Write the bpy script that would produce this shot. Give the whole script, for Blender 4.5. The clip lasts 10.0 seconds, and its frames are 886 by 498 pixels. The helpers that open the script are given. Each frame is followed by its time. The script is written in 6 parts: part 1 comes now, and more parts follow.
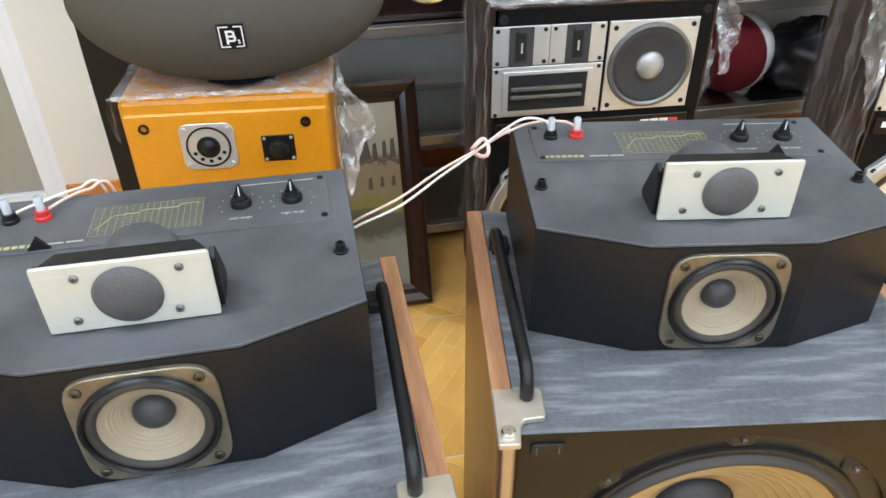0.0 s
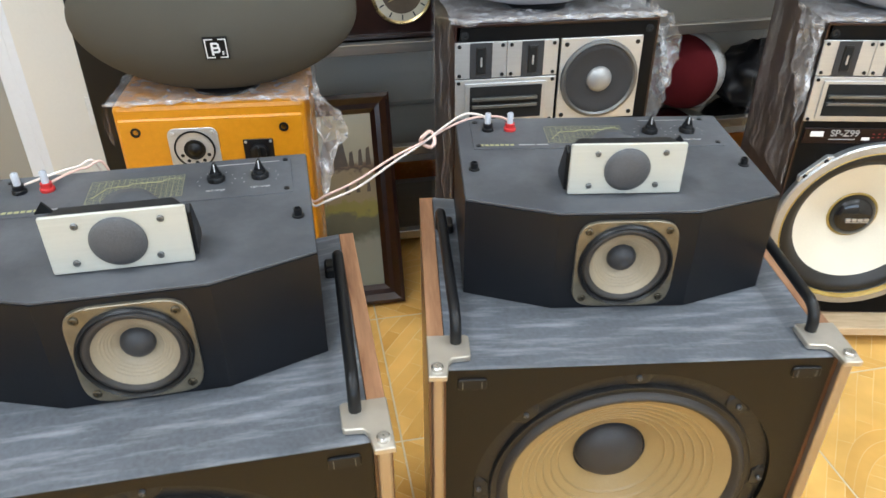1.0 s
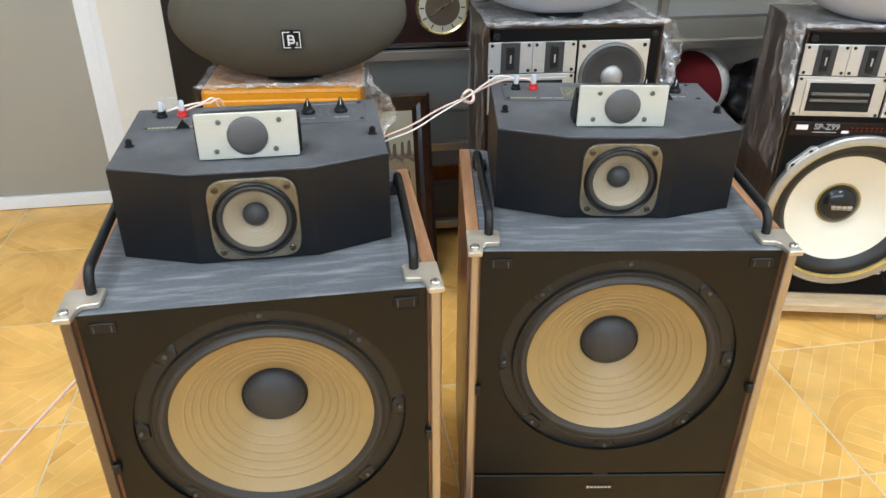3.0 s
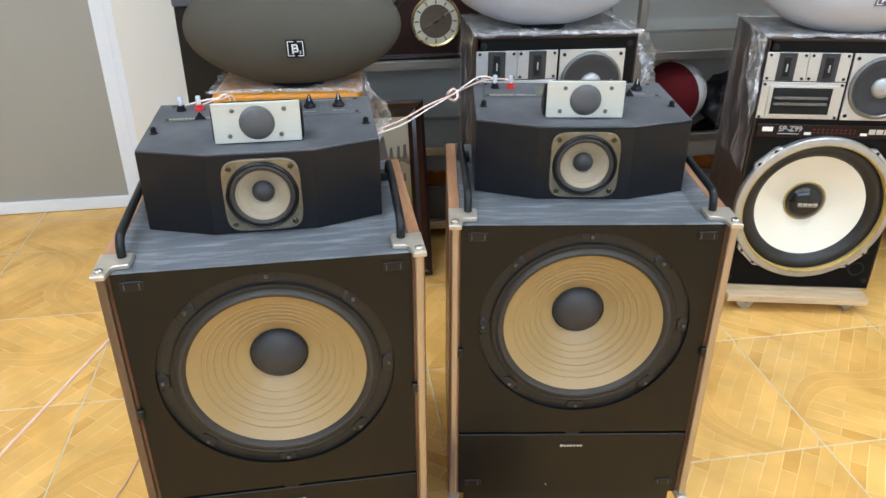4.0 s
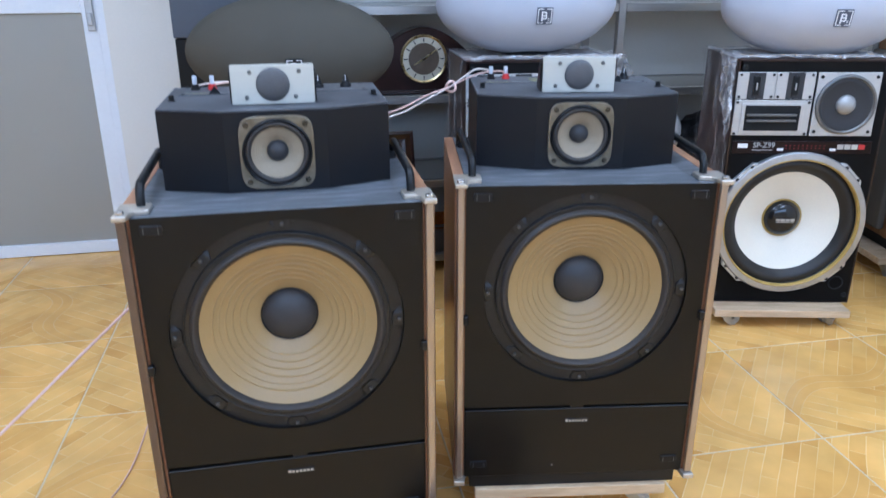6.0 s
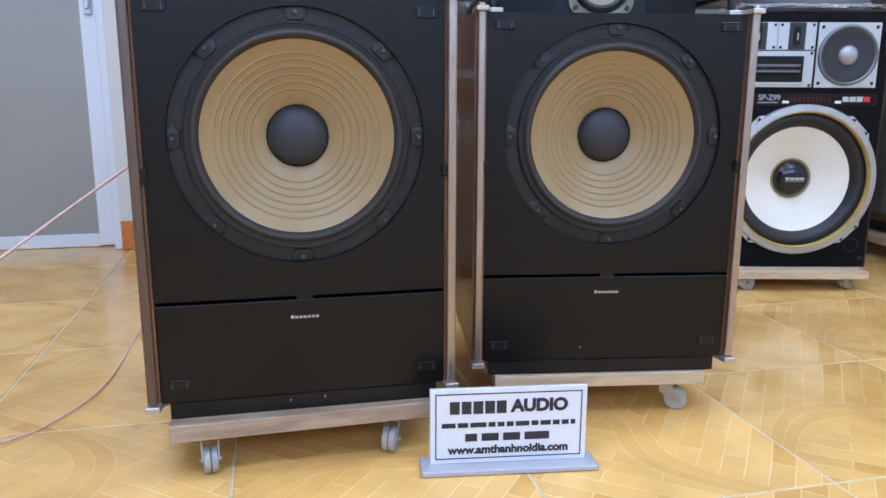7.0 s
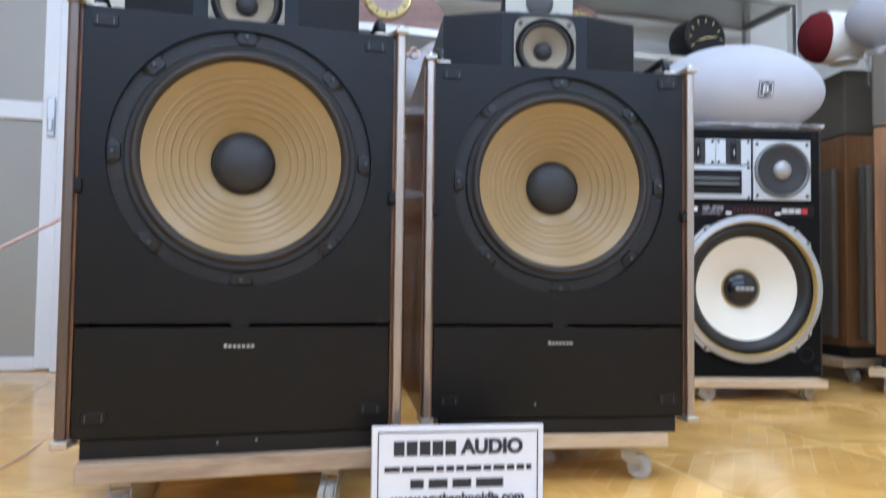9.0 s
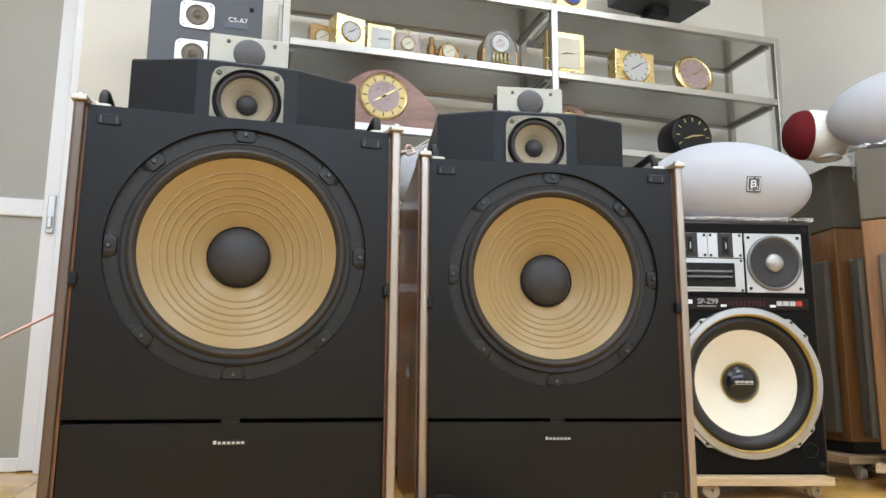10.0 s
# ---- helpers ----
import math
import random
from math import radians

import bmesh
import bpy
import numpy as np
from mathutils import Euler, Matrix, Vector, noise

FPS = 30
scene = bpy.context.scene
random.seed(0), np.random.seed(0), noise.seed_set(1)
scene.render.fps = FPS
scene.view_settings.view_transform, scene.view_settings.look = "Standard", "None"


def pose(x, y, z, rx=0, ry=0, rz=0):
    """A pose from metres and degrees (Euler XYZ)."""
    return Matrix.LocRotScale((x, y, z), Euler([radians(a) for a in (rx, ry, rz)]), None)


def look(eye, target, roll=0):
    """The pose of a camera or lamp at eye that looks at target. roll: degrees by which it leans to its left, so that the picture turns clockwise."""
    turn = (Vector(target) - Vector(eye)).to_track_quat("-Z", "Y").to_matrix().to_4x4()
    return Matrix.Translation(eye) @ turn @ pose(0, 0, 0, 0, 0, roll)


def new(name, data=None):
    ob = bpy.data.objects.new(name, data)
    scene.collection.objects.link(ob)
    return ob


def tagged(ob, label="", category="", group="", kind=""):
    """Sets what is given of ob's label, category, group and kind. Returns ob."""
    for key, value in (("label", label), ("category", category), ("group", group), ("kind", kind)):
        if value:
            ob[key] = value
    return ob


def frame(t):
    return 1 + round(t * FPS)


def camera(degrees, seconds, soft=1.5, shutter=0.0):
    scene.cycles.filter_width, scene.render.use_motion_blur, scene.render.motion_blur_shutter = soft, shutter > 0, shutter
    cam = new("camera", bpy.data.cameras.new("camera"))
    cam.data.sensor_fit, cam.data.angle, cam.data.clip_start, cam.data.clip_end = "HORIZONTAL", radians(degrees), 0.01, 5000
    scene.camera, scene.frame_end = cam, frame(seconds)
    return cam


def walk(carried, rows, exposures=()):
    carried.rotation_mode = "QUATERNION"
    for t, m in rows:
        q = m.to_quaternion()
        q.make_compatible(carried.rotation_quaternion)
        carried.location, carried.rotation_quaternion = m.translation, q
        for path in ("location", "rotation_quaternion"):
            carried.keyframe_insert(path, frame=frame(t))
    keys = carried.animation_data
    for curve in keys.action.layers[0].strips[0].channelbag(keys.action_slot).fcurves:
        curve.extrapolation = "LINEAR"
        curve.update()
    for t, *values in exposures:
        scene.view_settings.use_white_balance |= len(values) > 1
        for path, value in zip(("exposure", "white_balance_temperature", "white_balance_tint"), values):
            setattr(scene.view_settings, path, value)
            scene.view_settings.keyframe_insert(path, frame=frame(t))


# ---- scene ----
cam = camera(61.2, 10.0, shutter=0.4)
PATH = [
    (0, (-0.192, -0.128, 1.392), (0.116, 1.483, 0.247), -0.6),
    (0.5, (-0.19, -0.19, 1.403), (0.149, 1.432, 0.283), 0.1),
    (1, (-0.161, -0.302, 1.414), (0.174, 1.344, 0.329), 0.0),
    (1.5, (-0.143, -0.363, 1.406), (0.188, 1.309, 0.359), 0.2),
    (2, (-0.145, -0.409, 1.388), (0.176, 1.284, 0.373), 0.4),
    (2.5, (-0.188, -0.505, 1.371), (0.109, 1.204, 0.376), 0.3),
    (3, (-0.251, -0.651, 1.383), (0.033, 1.07, 0.405), 0.2),
    (3.2, (-0.247, -0.69, 1.392), (0.028, 1.034, 0.416), 0.1),
    (4.3, (-0.247, -0.891, 1.392), (0.037, 0.872, 0.491), -0.1),
    (4.5, (-0.304, -0.92, 1.393), (-0.015, 0.854, 0.515), -0.2),
    (5, (-0.358, -0.97, 1.354), (-0.049, 0.827, 0.535), -0.1),
    (5.2, (-0.342, -0.979, 1.342), (-0.021, 0.827, 0.544), -0.1),
    (6.3, (-0.333, -0.972, 1.017), (0.051, 0.879, 0.365), -0.0),
    (6.5, (-0.369, -0.977, 0.876), (0.029, 0.886, 0.267), 0.1),
    (7, (-0.412, -0.989, 0.647), (0.024, 0.92, 0.239), 0.2),
    (7.5, (-0.421, -0.98, 0.532), (0.057, 0.936, 0.213), 0.1),
    (8, (-0.414, -0.962, 0.428), (0.101, 0.946, 0.116), 0.3),
    (8.5, (-0.398, -0.967, 0.388), (0.137, 0.946, 0.154), 0.5),
    (8.7, (-0.387, -0.967, 0.386), (0.152, 0.954, 0.24), 0.8),
    (8.9, (-0.376, -0.978, 0.374), (0.159, 0.949, 0.381), 0.7),
    (9, (-0.382, -0.977, 0.377), (0.16, 0.946, 0.465), 0.7),
    (9.2, (-0.382, -0.981, 0.365), (0.158, 0.935, 0.567), 0.5),
    (9.5, (-0.379, -0.978, 0.371), (0.159, 0.923, 0.682), 0.5),
    (10, (-0.379, -0.979, 0.371), (0.163, 0.916, 0.713), 0.4),
]
walk(cam, [(t, look(eye, target, roll)) for t, eye, target, roll in PATH],
     exposures=[(0.0, -0.30, 5850, 6), (0.5, -0.32, 5850, 6), (1.0, -0.42, 5850, 6), (2.5, -0.46, 5900, 5), (4.5, -0.51, 5350, 7), (5.2, -0.63, 4930, 9), (6.5, -0.75, 4680, 13), (7.5, -0.83, 4740, 14), (8.0, -0.84, 4700, 14), (8.5, -0.84, 4550, 14), (9.0, -0.70, 5100, 11), (9.5, -0.60, 5900, 9), (10.0, -0.55, 6000, 7)])

# ---- light ----
world = bpy.data.worlds.new("world")
scene.world = world
world.use_nodes = True
wn = world.node_tree.nodes
sky = wn.new("ShaderNodeTexSky")
sky.sky_type, sky.sun_disc = 'NISHITA', False
sky.sun_elevation, sky.sun_rotation = radians(40), radians(160)
wn["Background"].inputs[1].default_value = 0.08
world.node_tree.links.new(sky.outputs[0], wn["Background"].inputs[0])

ROOM_X0, ROOM_X1, ROOM_Y0, ROOM_Y1, ROOM_H = -3.2, 2.42, -3.6, 2.30, 3.1


def area_lamp(name, m, sx, sy, power, colour):
    lamp = bpy.data.lights.new(name, 'AREA')
    lamp.shape, lamp.size, lamp.size_y, lamp.energy, lamp.color = 'RECTANGLE', sx, sy, power, colour
    ob = new(name, lamp)
    ob.matrix_world = m
    return ob


for lx, ly in ((-1.1, 0.35), (1.3, 0.35), (-1.1, -1.1), (1.3, -1.1)):
    area_lamp("ceiling_tube_light", pose(lx, ly, ROOM_H - 0.365), 1.2, 0.12, 27, (0.93, 0.97, 1.02))
    area_lamp("ceiling_tube_uplight", pose(lx, ly, ROOM_H - 0.30, 180), 1.2, 0.12, 20, (0.93, 0.97, 1.02))
# daylight through the high window band behind the camera
area_lamp("window_daylight", look((-0.4, ROOM_Y0 + 0.06, 2.33), (-0.4, 2, 2.0)), 5.2, 0.95, 120, (0.78, 0.91, 1.07))


# ---- materials ----
def mat(name, colour, rough=0.5, metal=0.0, vary=0.12, scale=8.0, grain=60.0, bump=0.0, spread=0.0, spec=0.5, dust=None, coat=0.0, stretch=(1, 1, 1)):
    """A surface with two scales of variation, optional bump, per-object spread and a dusty film."""
    m = bpy.data.materials.new(name)
    m.use_nodes = True
    nt = m.node_tree
    n, ln = nt.nodes, nt.links
    b = n["Principled BSDF"]
    b.inputs["Metallic"].default_value = metal
    b.inputs["Specular IOR Level"].default_value = spec
    b.inputs["Coat Weight"].default_value = coat
    b.inputs["Coat Roughness"].default_value = 0.12
    tc = n.new("ShaderNodeTexCoord")
    mp = n.new("ShaderNodeMapping")
    mp.inputs["Scale"].default_value = stretch
    ln.new(tc.outputs["Object"], mp.inputs[0])
    big, small = n.new("ShaderNodeTexNoise"), n.new("ShaderNodeTexNoise")
    big.inputs["Scale"].default_value, big.inputs["Detail"].default_value = scale, 4
    small.inputs["Scale"].default_value, small.inputs["Detail"].default_value = grain, 3
    for t in (big, small):
        ln.new(mp.outputs[0], t.inputs["Vector"])
    add = n.new("ShaderNodeMath")
    add.operation = 'ADD'
    ln.new(big.outputs[0], add.inputs[0]), ln.new(small.outputs[0], add.inputs[1])
    rng = n.new("ShaderNodeMapRange")
    rng.inputs["From Min"].default_value, rng.inputs["From Max"].default_value = 0.6, 1.4
    rng.inputs["To Min"].default_value, rng.inputs["To Max"].default_value = 1 - vary, 1 + vary
    ln.new(add.outputs[0], rng.inputs[0])
    val = rng.outputs[0]
    if spread:
        oi = n.new("ShaderNodeObjectInfo")
        r2 = n.new("ShaderNodeMapRange")
        r2.inputs["To Min"].default_value, r2.inputs["To Max"].default_value = 1 - spread, 1 + spread
        ln.new(oi.outputs["Random"], r2.inputs[0])
        mul = n.new("ShaderNodeMath")
        mul.operation = 'MULTIPLY'
        ln.new(val, mul.inputs[0]), ln.new(r2.outputs[0], mul.inputs[1])
        val = mul.outputs[0]
    tint = n.new("ShaderNodeVectorMath")
    tint.operation = 'SCALE'
    tint.inputs[0].default_value = colour
    ln.new(val, tint.inputs["Scale"])
    col = tint.outputs[0]
    rr = n.new("ShaderNodeMapRange")
    rr.inputs["From Min"].default_value, rr.inputs["From Max"].default_value = 0.6, 1.4
    rr.inputs["To Min"].default_value, rr.inputs["To Max"].default_value = max(rough - 0.08, 0.02), min(rough + 0.08, 1)
    ln.new(add.outputs[0], rr.inputs[0])
    ro = rr.outputs[0]
    if dust:
        dcol, amount, dstretch = dust
        dm = n.new("ShaderNodeMapping")
        dm.inputs["Scale"].default_value = dstretch
        ln.new(tc.outputs["Object"], dm.inputs[0])
        dn = n.new("ShaderNodeTexNoise")
        dn.inputs["Scale"].default_value, dn.inputs["Detail"].default_value, dn.inputs["Roughness"].default_value = 3.0, 6, 0.65
        ln.new(dm.outputs[0], dn.inputs["Vector"])
        dr = n.new("ShaderNodeMapRange")
        dr.inputs["From Min"].default_value, dr.inputs["From Max"].default_value = 0.49, 0.70
        dr.inputs["To Max"].default_value = amount
        ln.new(dn.outputs[0], dr.inputs[0])
        mx = n.new("ShaderNodeMix")
        mx.data_type = 'RGBA'
        ln.new(dr.outputs[0], mx.inputs["Factor"])
        ln.new(col, mx.inputs["A"])
        mx.inputs["B"].default_value = (*dcol, 1)
        col = mx.outputs["Result"]
    ln.new(col, b.inputs["Base Color"])
    ln.new(ro, b.inputs["Roughness"])
    if bump:
        bp = n.new("ShaderNodeBump")
        bp.inputs["Strength"].default_value, bp.inputs["Distance"].default_value = bump, 0.002
        ln.new(small.outputs[0], bp.inputs["Height"])
        ln.new(bp.outputs[0], b.inputs["Normal"])
    return m


def wood(name, dark, light, scale=(30, 2.5, 2.5), rough=0.45, coat=0.0):
    m = bpy.data.materials.new(name)
    m.use_nodes = True
    nt = m.node_tree
    n, ln = nt.nodes, nt.links
    b = n["Principled BSDF"]
    b.inputs["Roughness"].default_value = rough
    b.inputs["Coat Weight"].default_value = coat
    tc, mp = n.new("ShaderNodeTexCoord"), n.new("ShaderNodeMapping")
    mp.inputs["Scale"].default_value = scale
    ln.new(tc.outputs["Object"], mp.inputs[0])
    a = n.new("ShaderNodeTexNoise")
    a.inputs["Scale"].default_value, a.inputs["Detail"].default_value, a.inputs["Distortion"].default_value = 2.2, 7, 0.8
    ln.new(mp.outputs[0], a.inputs["Vector"])
    f = n.new("ShaderNodeTexNoise")
    f.inputs["Scale"].default_value, f.inputs["Detail"].default_value = 14, 3
    ln.new(mp.outputs[0], f.inputs["Vector"])
    add = n.new("ShaderNodeMath")
    add.operation = 'MULTIPLY_ADD'
    add.inputs[1].default_value = 0.35
    ln.new(f.outputs[0], add.inputs[0]), ln.new(a.outputs[0], add.inputs[2])
    ramp = n.new("ShaderNodeValToRGB")
    ramp.color_ramp.elements[0].position, ramp.color_ramp.elements[1].position = 0.45, 0.85
    ramp.color_ramp.elements[0].color, ramp.color_ramp.elements[1].color = (*dark, 1), (*light, 1)
    ln.new(add.outputs[0], ramp.inputs[0])
    ln.new(ramp.outputs[0], b.inputs["Base Color"])
    bp = n.new("ShaderNodeBump")
    bp.inputs["Strength"].default_value, bp.inputs["Distance"].default_value = 0.15, 0.001
    ln.new(add.outputs[0], bp.inputs["Height"]), ln.new(bp.outputs[0], b.inputs["Normal"])
    return m


def tile_material():
    """Glazed tile with a printed parquet of diagonal staves, each quarter turned against the next."""
    m = bpy.data.materials.new("parquet_print_tile")
    m.use_nodes = True
    nt = m.node_tree
    n, ln = nt.nodes, nt.links
    b = n["Principled BSDF"]
    b.inputs["Specular IOR Level"].default_value = 0.40
    tc = n.new("ShaderNodeTexCoord")
    oi = n.new("ShaderNodeObjectInfo")
    warp = n.new("ShaderNodeTexNoise")
    warp.inputs["Scale"].default_value, warp.inputs["Detail"].default_value = 3.0, 1
    ln.new(tc.outputs["Object"], warp.inputs["Vector"])

    def bricks(turn):
        mp = n.new("ShaderNodeMapping")
        mp.inputs["Rotation"].default_value = (0, 0, radians(turn))
        ln.new(tc.outputs["Object"], mp.inputs[0])
        mixv = n.new("ShaderNodeVectorMath")
        mixv.operation = 'MULTIPLY_ADD'
        mixv.inputs[1].default_value = (0.02, 0.02, 0)
        ln.new(warp.outputs["Color"], mixv.inputs[0]), ln.new(mp.outputs[0], mixv.inputs[2])
        br = n.new("ShaderNodeTexBrick")
        br.inputs["Scale"].default_value = 1.0
        br.inputs["Brick Width"].default_value, br.inputs["Row Height"].default_value = 0.19, 0.040
        br.inputs["Mortar Size"].default_value, br.inputs["Mortar Smooth"].default_value = 0.0010, 0.5
        br.inputs["Color1"].default_value, br.inputs["Color2"].default_value = (0.64, 0.335, 0.070, 1), (0.87, 0.54, 0.160, 1)
        br.inputs["Mortar"].default_value = (0.92, 0.74, 0.37, 1)
        ln.new(mixv.outputs[0], br.inputs["Vector"])
        # the print fades in and out over the tile
        fade = n.new("ShaderNodeTexNoise")
        fade.inputs["Scale"].default_value, fade.inputs["Detail"].default_value = 6.0, 2
        ln.new(mp.outputs[0], fade.inputs["Vector"])
        fr = n.new("ShaderNodeMapRange")
        fr.inputs["From Min"].default_value, fr.inputs["From Max"].default_value = 0.38, 0.62
        fr.inputs["To Min"].default_value, fr.inputs["To Max"].default_value = 0.10, 0.78
        ln.new(fade.outputs[0], fr.inputs[0])
        soft = n.new("ShaderNodeMix")
        soft.data_type = 'RGBA'
        soft.inputs["B"].default_value = (0.78, 0.45, 0.114, 1)
        ln.new(fr.outputs[0], soft.inputs["Factor"]), ln.new(br.outputs["Color"], soft.inputs["A"])
        return soft.outputs["Result"]

    # a sinuous band of three lines parts two fields of staves
    sep = n.new("ShaderNodeSeparateXYZ")
    ln.new(tc.outputs["Object"], sep.inputs[0])

    def calc(op, a, b=None):
        q = n.new("ShaderNodeMath")
        q.operation = op
        for k, v in enumerate((a, b)):
            if v is None:
                continue
            if isinstance(v, (int, float)):
                q.inputs[k].default_value = v
            else:
                ln.new(v, q.inputs[k])
        return q.outputs[0]

    bend = calc('MULTIPLY', calc('SINE', calc('MULTIPLY', sep.outputs["Y"], 12.566)), 0.055)
    f = calc('ADD', calc('SUBTRACT', sep.outputs["X"], bend), calc('MULTIPLY', sep.outputs["Y"], 0.45))
    mx = n.new("ShaderNodeMix")
    mx.data_type = 'RGBA'
    ln.new(calc('GREATER_THAN', f, 0.0), mx.inputs["Factor"])
    ln.new(bricks(38), mx.inputs["A"]), ln.new(bricks(-52), mx.inputs["B"])
    band = n.new("ShaderNodeMix")
    band.data_type = 'RGBA'
    band.inputs["B"].default_value = (0.75, 0.43, 0.110, 1)
    ln.new(calc('LESS_THAN', calc('ABSOLUTE', f), 0.036), band.inputs["Factor"]), ln.new(mx.outputs["Result"], band.inputs["A"])
    near = calc('ABSOLUTE', calc('SUBTRACT', calc('PINGPONG', calc('ABSOLUTE', f), 0.018), calc('MULTIPLY', calc('GREATER_THAN', calc('ABSOLUTE', f), 0.045), 9.0)))
    lines = calc('MULTIPLY', calc('LESS_THAN', near, 0.0010), 0.45)
    mv = n.new("ShaderNodeMix")
    mv.data_type = 'RGBA'
    mv.inputs["B"].default_value = (0.84, 0.66, 0.36, 1)
    ln.new(lines, mv.inputs["Factor"]), ln.new(band.outputs["Result"], mv.inputs["A"])
    cloud = n.new("ShaderNodeTexNoise")
    cloud.inputs["Scale"].default_value, cloud.inputs["Detail"].default_value = 7, 4
    ln.new(tc.outputs["Object"], cloud.inputs["Vector"])
    rg = n.new("ShaderNodeMapRange")
    rg.inputs["From Min"].default_value, rg.inputs["From Max"].default_value = 0.3, 0.7
    rg.inputs["To Min"].default_value, rg.inputs["To Max"].default_value = 0.88, 1.11
    ln.new(cloud.outputs[0], rg.inputs[0])
    rp = n.new("ShaderNodeMapRange")
    rp.inputs["To Min"].default_value, rp.inputs["To Max"].default_value = 0.94, 1.05
    ln.new(oi.outputs["Random"], rp.inputs[0])
    mul = n.new("ShaderNodeMath")
    mul.operation = 'MULTIPLY'
    ln.new(rg.outputs[0], mul.inputs[0]), ln.new(rp.outputs[0], mul.inputs[1])
    sc = n.new("ShaderNodeVectorMath")
    sc.operation = 'SCALE'
    ln.new(mv.outputs["Result"], sc.inputs[0]), ln.new(mul.outputs[0], sc.inputs["Scale"])
    ln.new(sc.outputs[0], b.inputs["Base Color"])
    rr = n.new("ShaderNodeMapRange")
    rr.inputs["To Min"].default_value, rr.inputs["To Max"].default_value = 0.07, 0.2
    ln.new(cloud.outputs[0], rr.inputs[0]), ln.new(rr.outputs[0], b.inputs["Roughness"])
    return m


def film_material(name, low, high, stretch=(1, 1, 1), scale=22, edge=(0.42, 0.66)):
    """Clear plastic film: see-through, with milky glossy creases."""
    m = bpy.data.materials.new(name)
    m.use_nodes = True
    nt = m.node_tree
    n, ln = nt.nodes, nt.links
    out = n["Material Output"]
    n.remove(n["Principled BSDF"])
    tr, gl, di = n.new("ShaderNodeBsdfTransparent"), n.new("ShaderNodeBsdfGlossy"), n.new("ShaderNodeBsdfDiffuse")
    gl.inputs["Roughness"].default_value = 0.2
    di.inputs["Color"].default_value = (0.88, 0.88, 0.90, 1)
    m1, m2 = n.new("ShaderNodeMixShader"), n.new("ShaderNodeMixShader")
    m1.inputs[0].default_value = 0.35
    ln.new(di.outputs[0], m1.inputs[1]), ln.new(gl.outputs[0], m1.inputs[2])
    tc, mp, nz = n.new("ShaderNodeTexCoord"), n.new("ShaderNodeMapping"), n.new("ShaderNodeTexNoise")
    mp.inputs["Scale"].default_value = stretch
    nz.inputs["Scale"].default_value, nz.inputs["Detail"].default_value, nz.inputs["Distortion"].default_value = scale, 5, 0.6
    ln.new(tc.outputs["Object"], mp.inputs[0]), ln.new(mp.outputs[0], nz.inputs["Vector"])
    mr = n.new("ShaderNodeMapRange")
    mr.inputs["From Min"].default_value, mr.inputs["From Max"].default_value = edge
    mr.inputs["To Min"].default_value, mr.inputs["To Max"].default_value = low, high
    ln.new(nz.outputs[0], mr.inputs[0]), ln.new(mr.outputs[0], m2.inputs[0])
    ln.new(tr.outputs[0], m2.inputs[1]), ln.new(m1.outputs[0], m2.inputs[2])
    ln.new(m2.outputs[0], out.inputs[0])
    return m


def fabric(name, colour, scale=900.0):
    m = mat(name, colour, rough=0.95, vary=0.10, scale=5, grain=scale, bump=0.35, spec=0.15)
    return m


M_TILE = tile_material()
M_GROUT = mat("pale_grout", (0.66, 0.54, 0.33), 0.85, vary=0.25, grain=200, bump=0.2)
M_WALL = mat("cream_wall_paint", (0.78, 0.752, 0.680), 0.75, vary=0.025, scale=2, grain=90, bump=0.03)
M_CEIL = mat("white_ceiling_paint", (0.82, 0.81, 0.79), 0.85, vary=0.03, scale=2)
M_SKIRT = mat("orange_skirting_tile", (0.62, 0.22, 0.04), 0.25, vary=0.15, scale=10)
M_ALU = mat("white_powder_coat", (0.80, 0.82, 0.85), 0.4, vary=0.03)
M_FROST = mat("frosted_glass", (0.33, 0.322, 0.28), 0.46, vary=0.015, scale=1.5, grain=8, spec=0.9)
M_STEEL = mat("brushed_stainless", (0.52, 0.495, 0.45), 0.17, 1.0, vary=0.12, scale=3, grain=120, stretch=(1, 20, 20))
M_RAIL = mat("satin_steel_tube", (0.47, 0.455, 0.425), 0.36, 0.9, vary=0.10, scale=4, grain=120, stretch=(1, 20, 20))
M_ALUM = mat("brushed_aluminium", (0.54, 0.55, 0.555), 0.38, 0.6, vary=0.08, grain=180, stretch=(1, 1, 30))
M_TWPLATE = mat("champagne_aluminium", (0.50, 0.495, 0.435), 0.58, 0.15, vary=0.07, grain=160, stretch=(1, 1, 30))
M_CHROME = mat("bright_metal", (0.60, 0.59, 0.57), 0.24, 1.0, vary=0.06)
M_BRACKET = mat("cast_zinc_bracket", (0.52, 0.48, 0.41), 0.40, 0.75, vary=0.12, grain=40)
M_ROD = mat("champagne_rod", (0.43, 0.375, 0.325), 0.36, 0.9, vary=0.05, scale=3, grain=20)
# darker tone for the left cabinet's outer edge strip
M_ROD_DARK = mat("dark_rod", (0.16, 0.125, 0.105), 0.40, 0.85, vary=0.05, scale=3, grain=20)
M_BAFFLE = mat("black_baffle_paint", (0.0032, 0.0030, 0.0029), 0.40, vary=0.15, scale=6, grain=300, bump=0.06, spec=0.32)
M_BACKBAFFLE = mat("matt_black_vinyl", (0.0035, 0.0034, 0.0036), 0.55, vary=0.15, scale=6, grain=300, bump=0.08, spec=0.12)
M_BLACK = mat("black_plastic", (0.007, 0.007, 0.0075), 0.4, vary=0.2, spec=0.33)
M_RUBBER = mat("black_rubber", (0.012, 0.011, 0.010), 0.5, vary=0.2, grain=90)
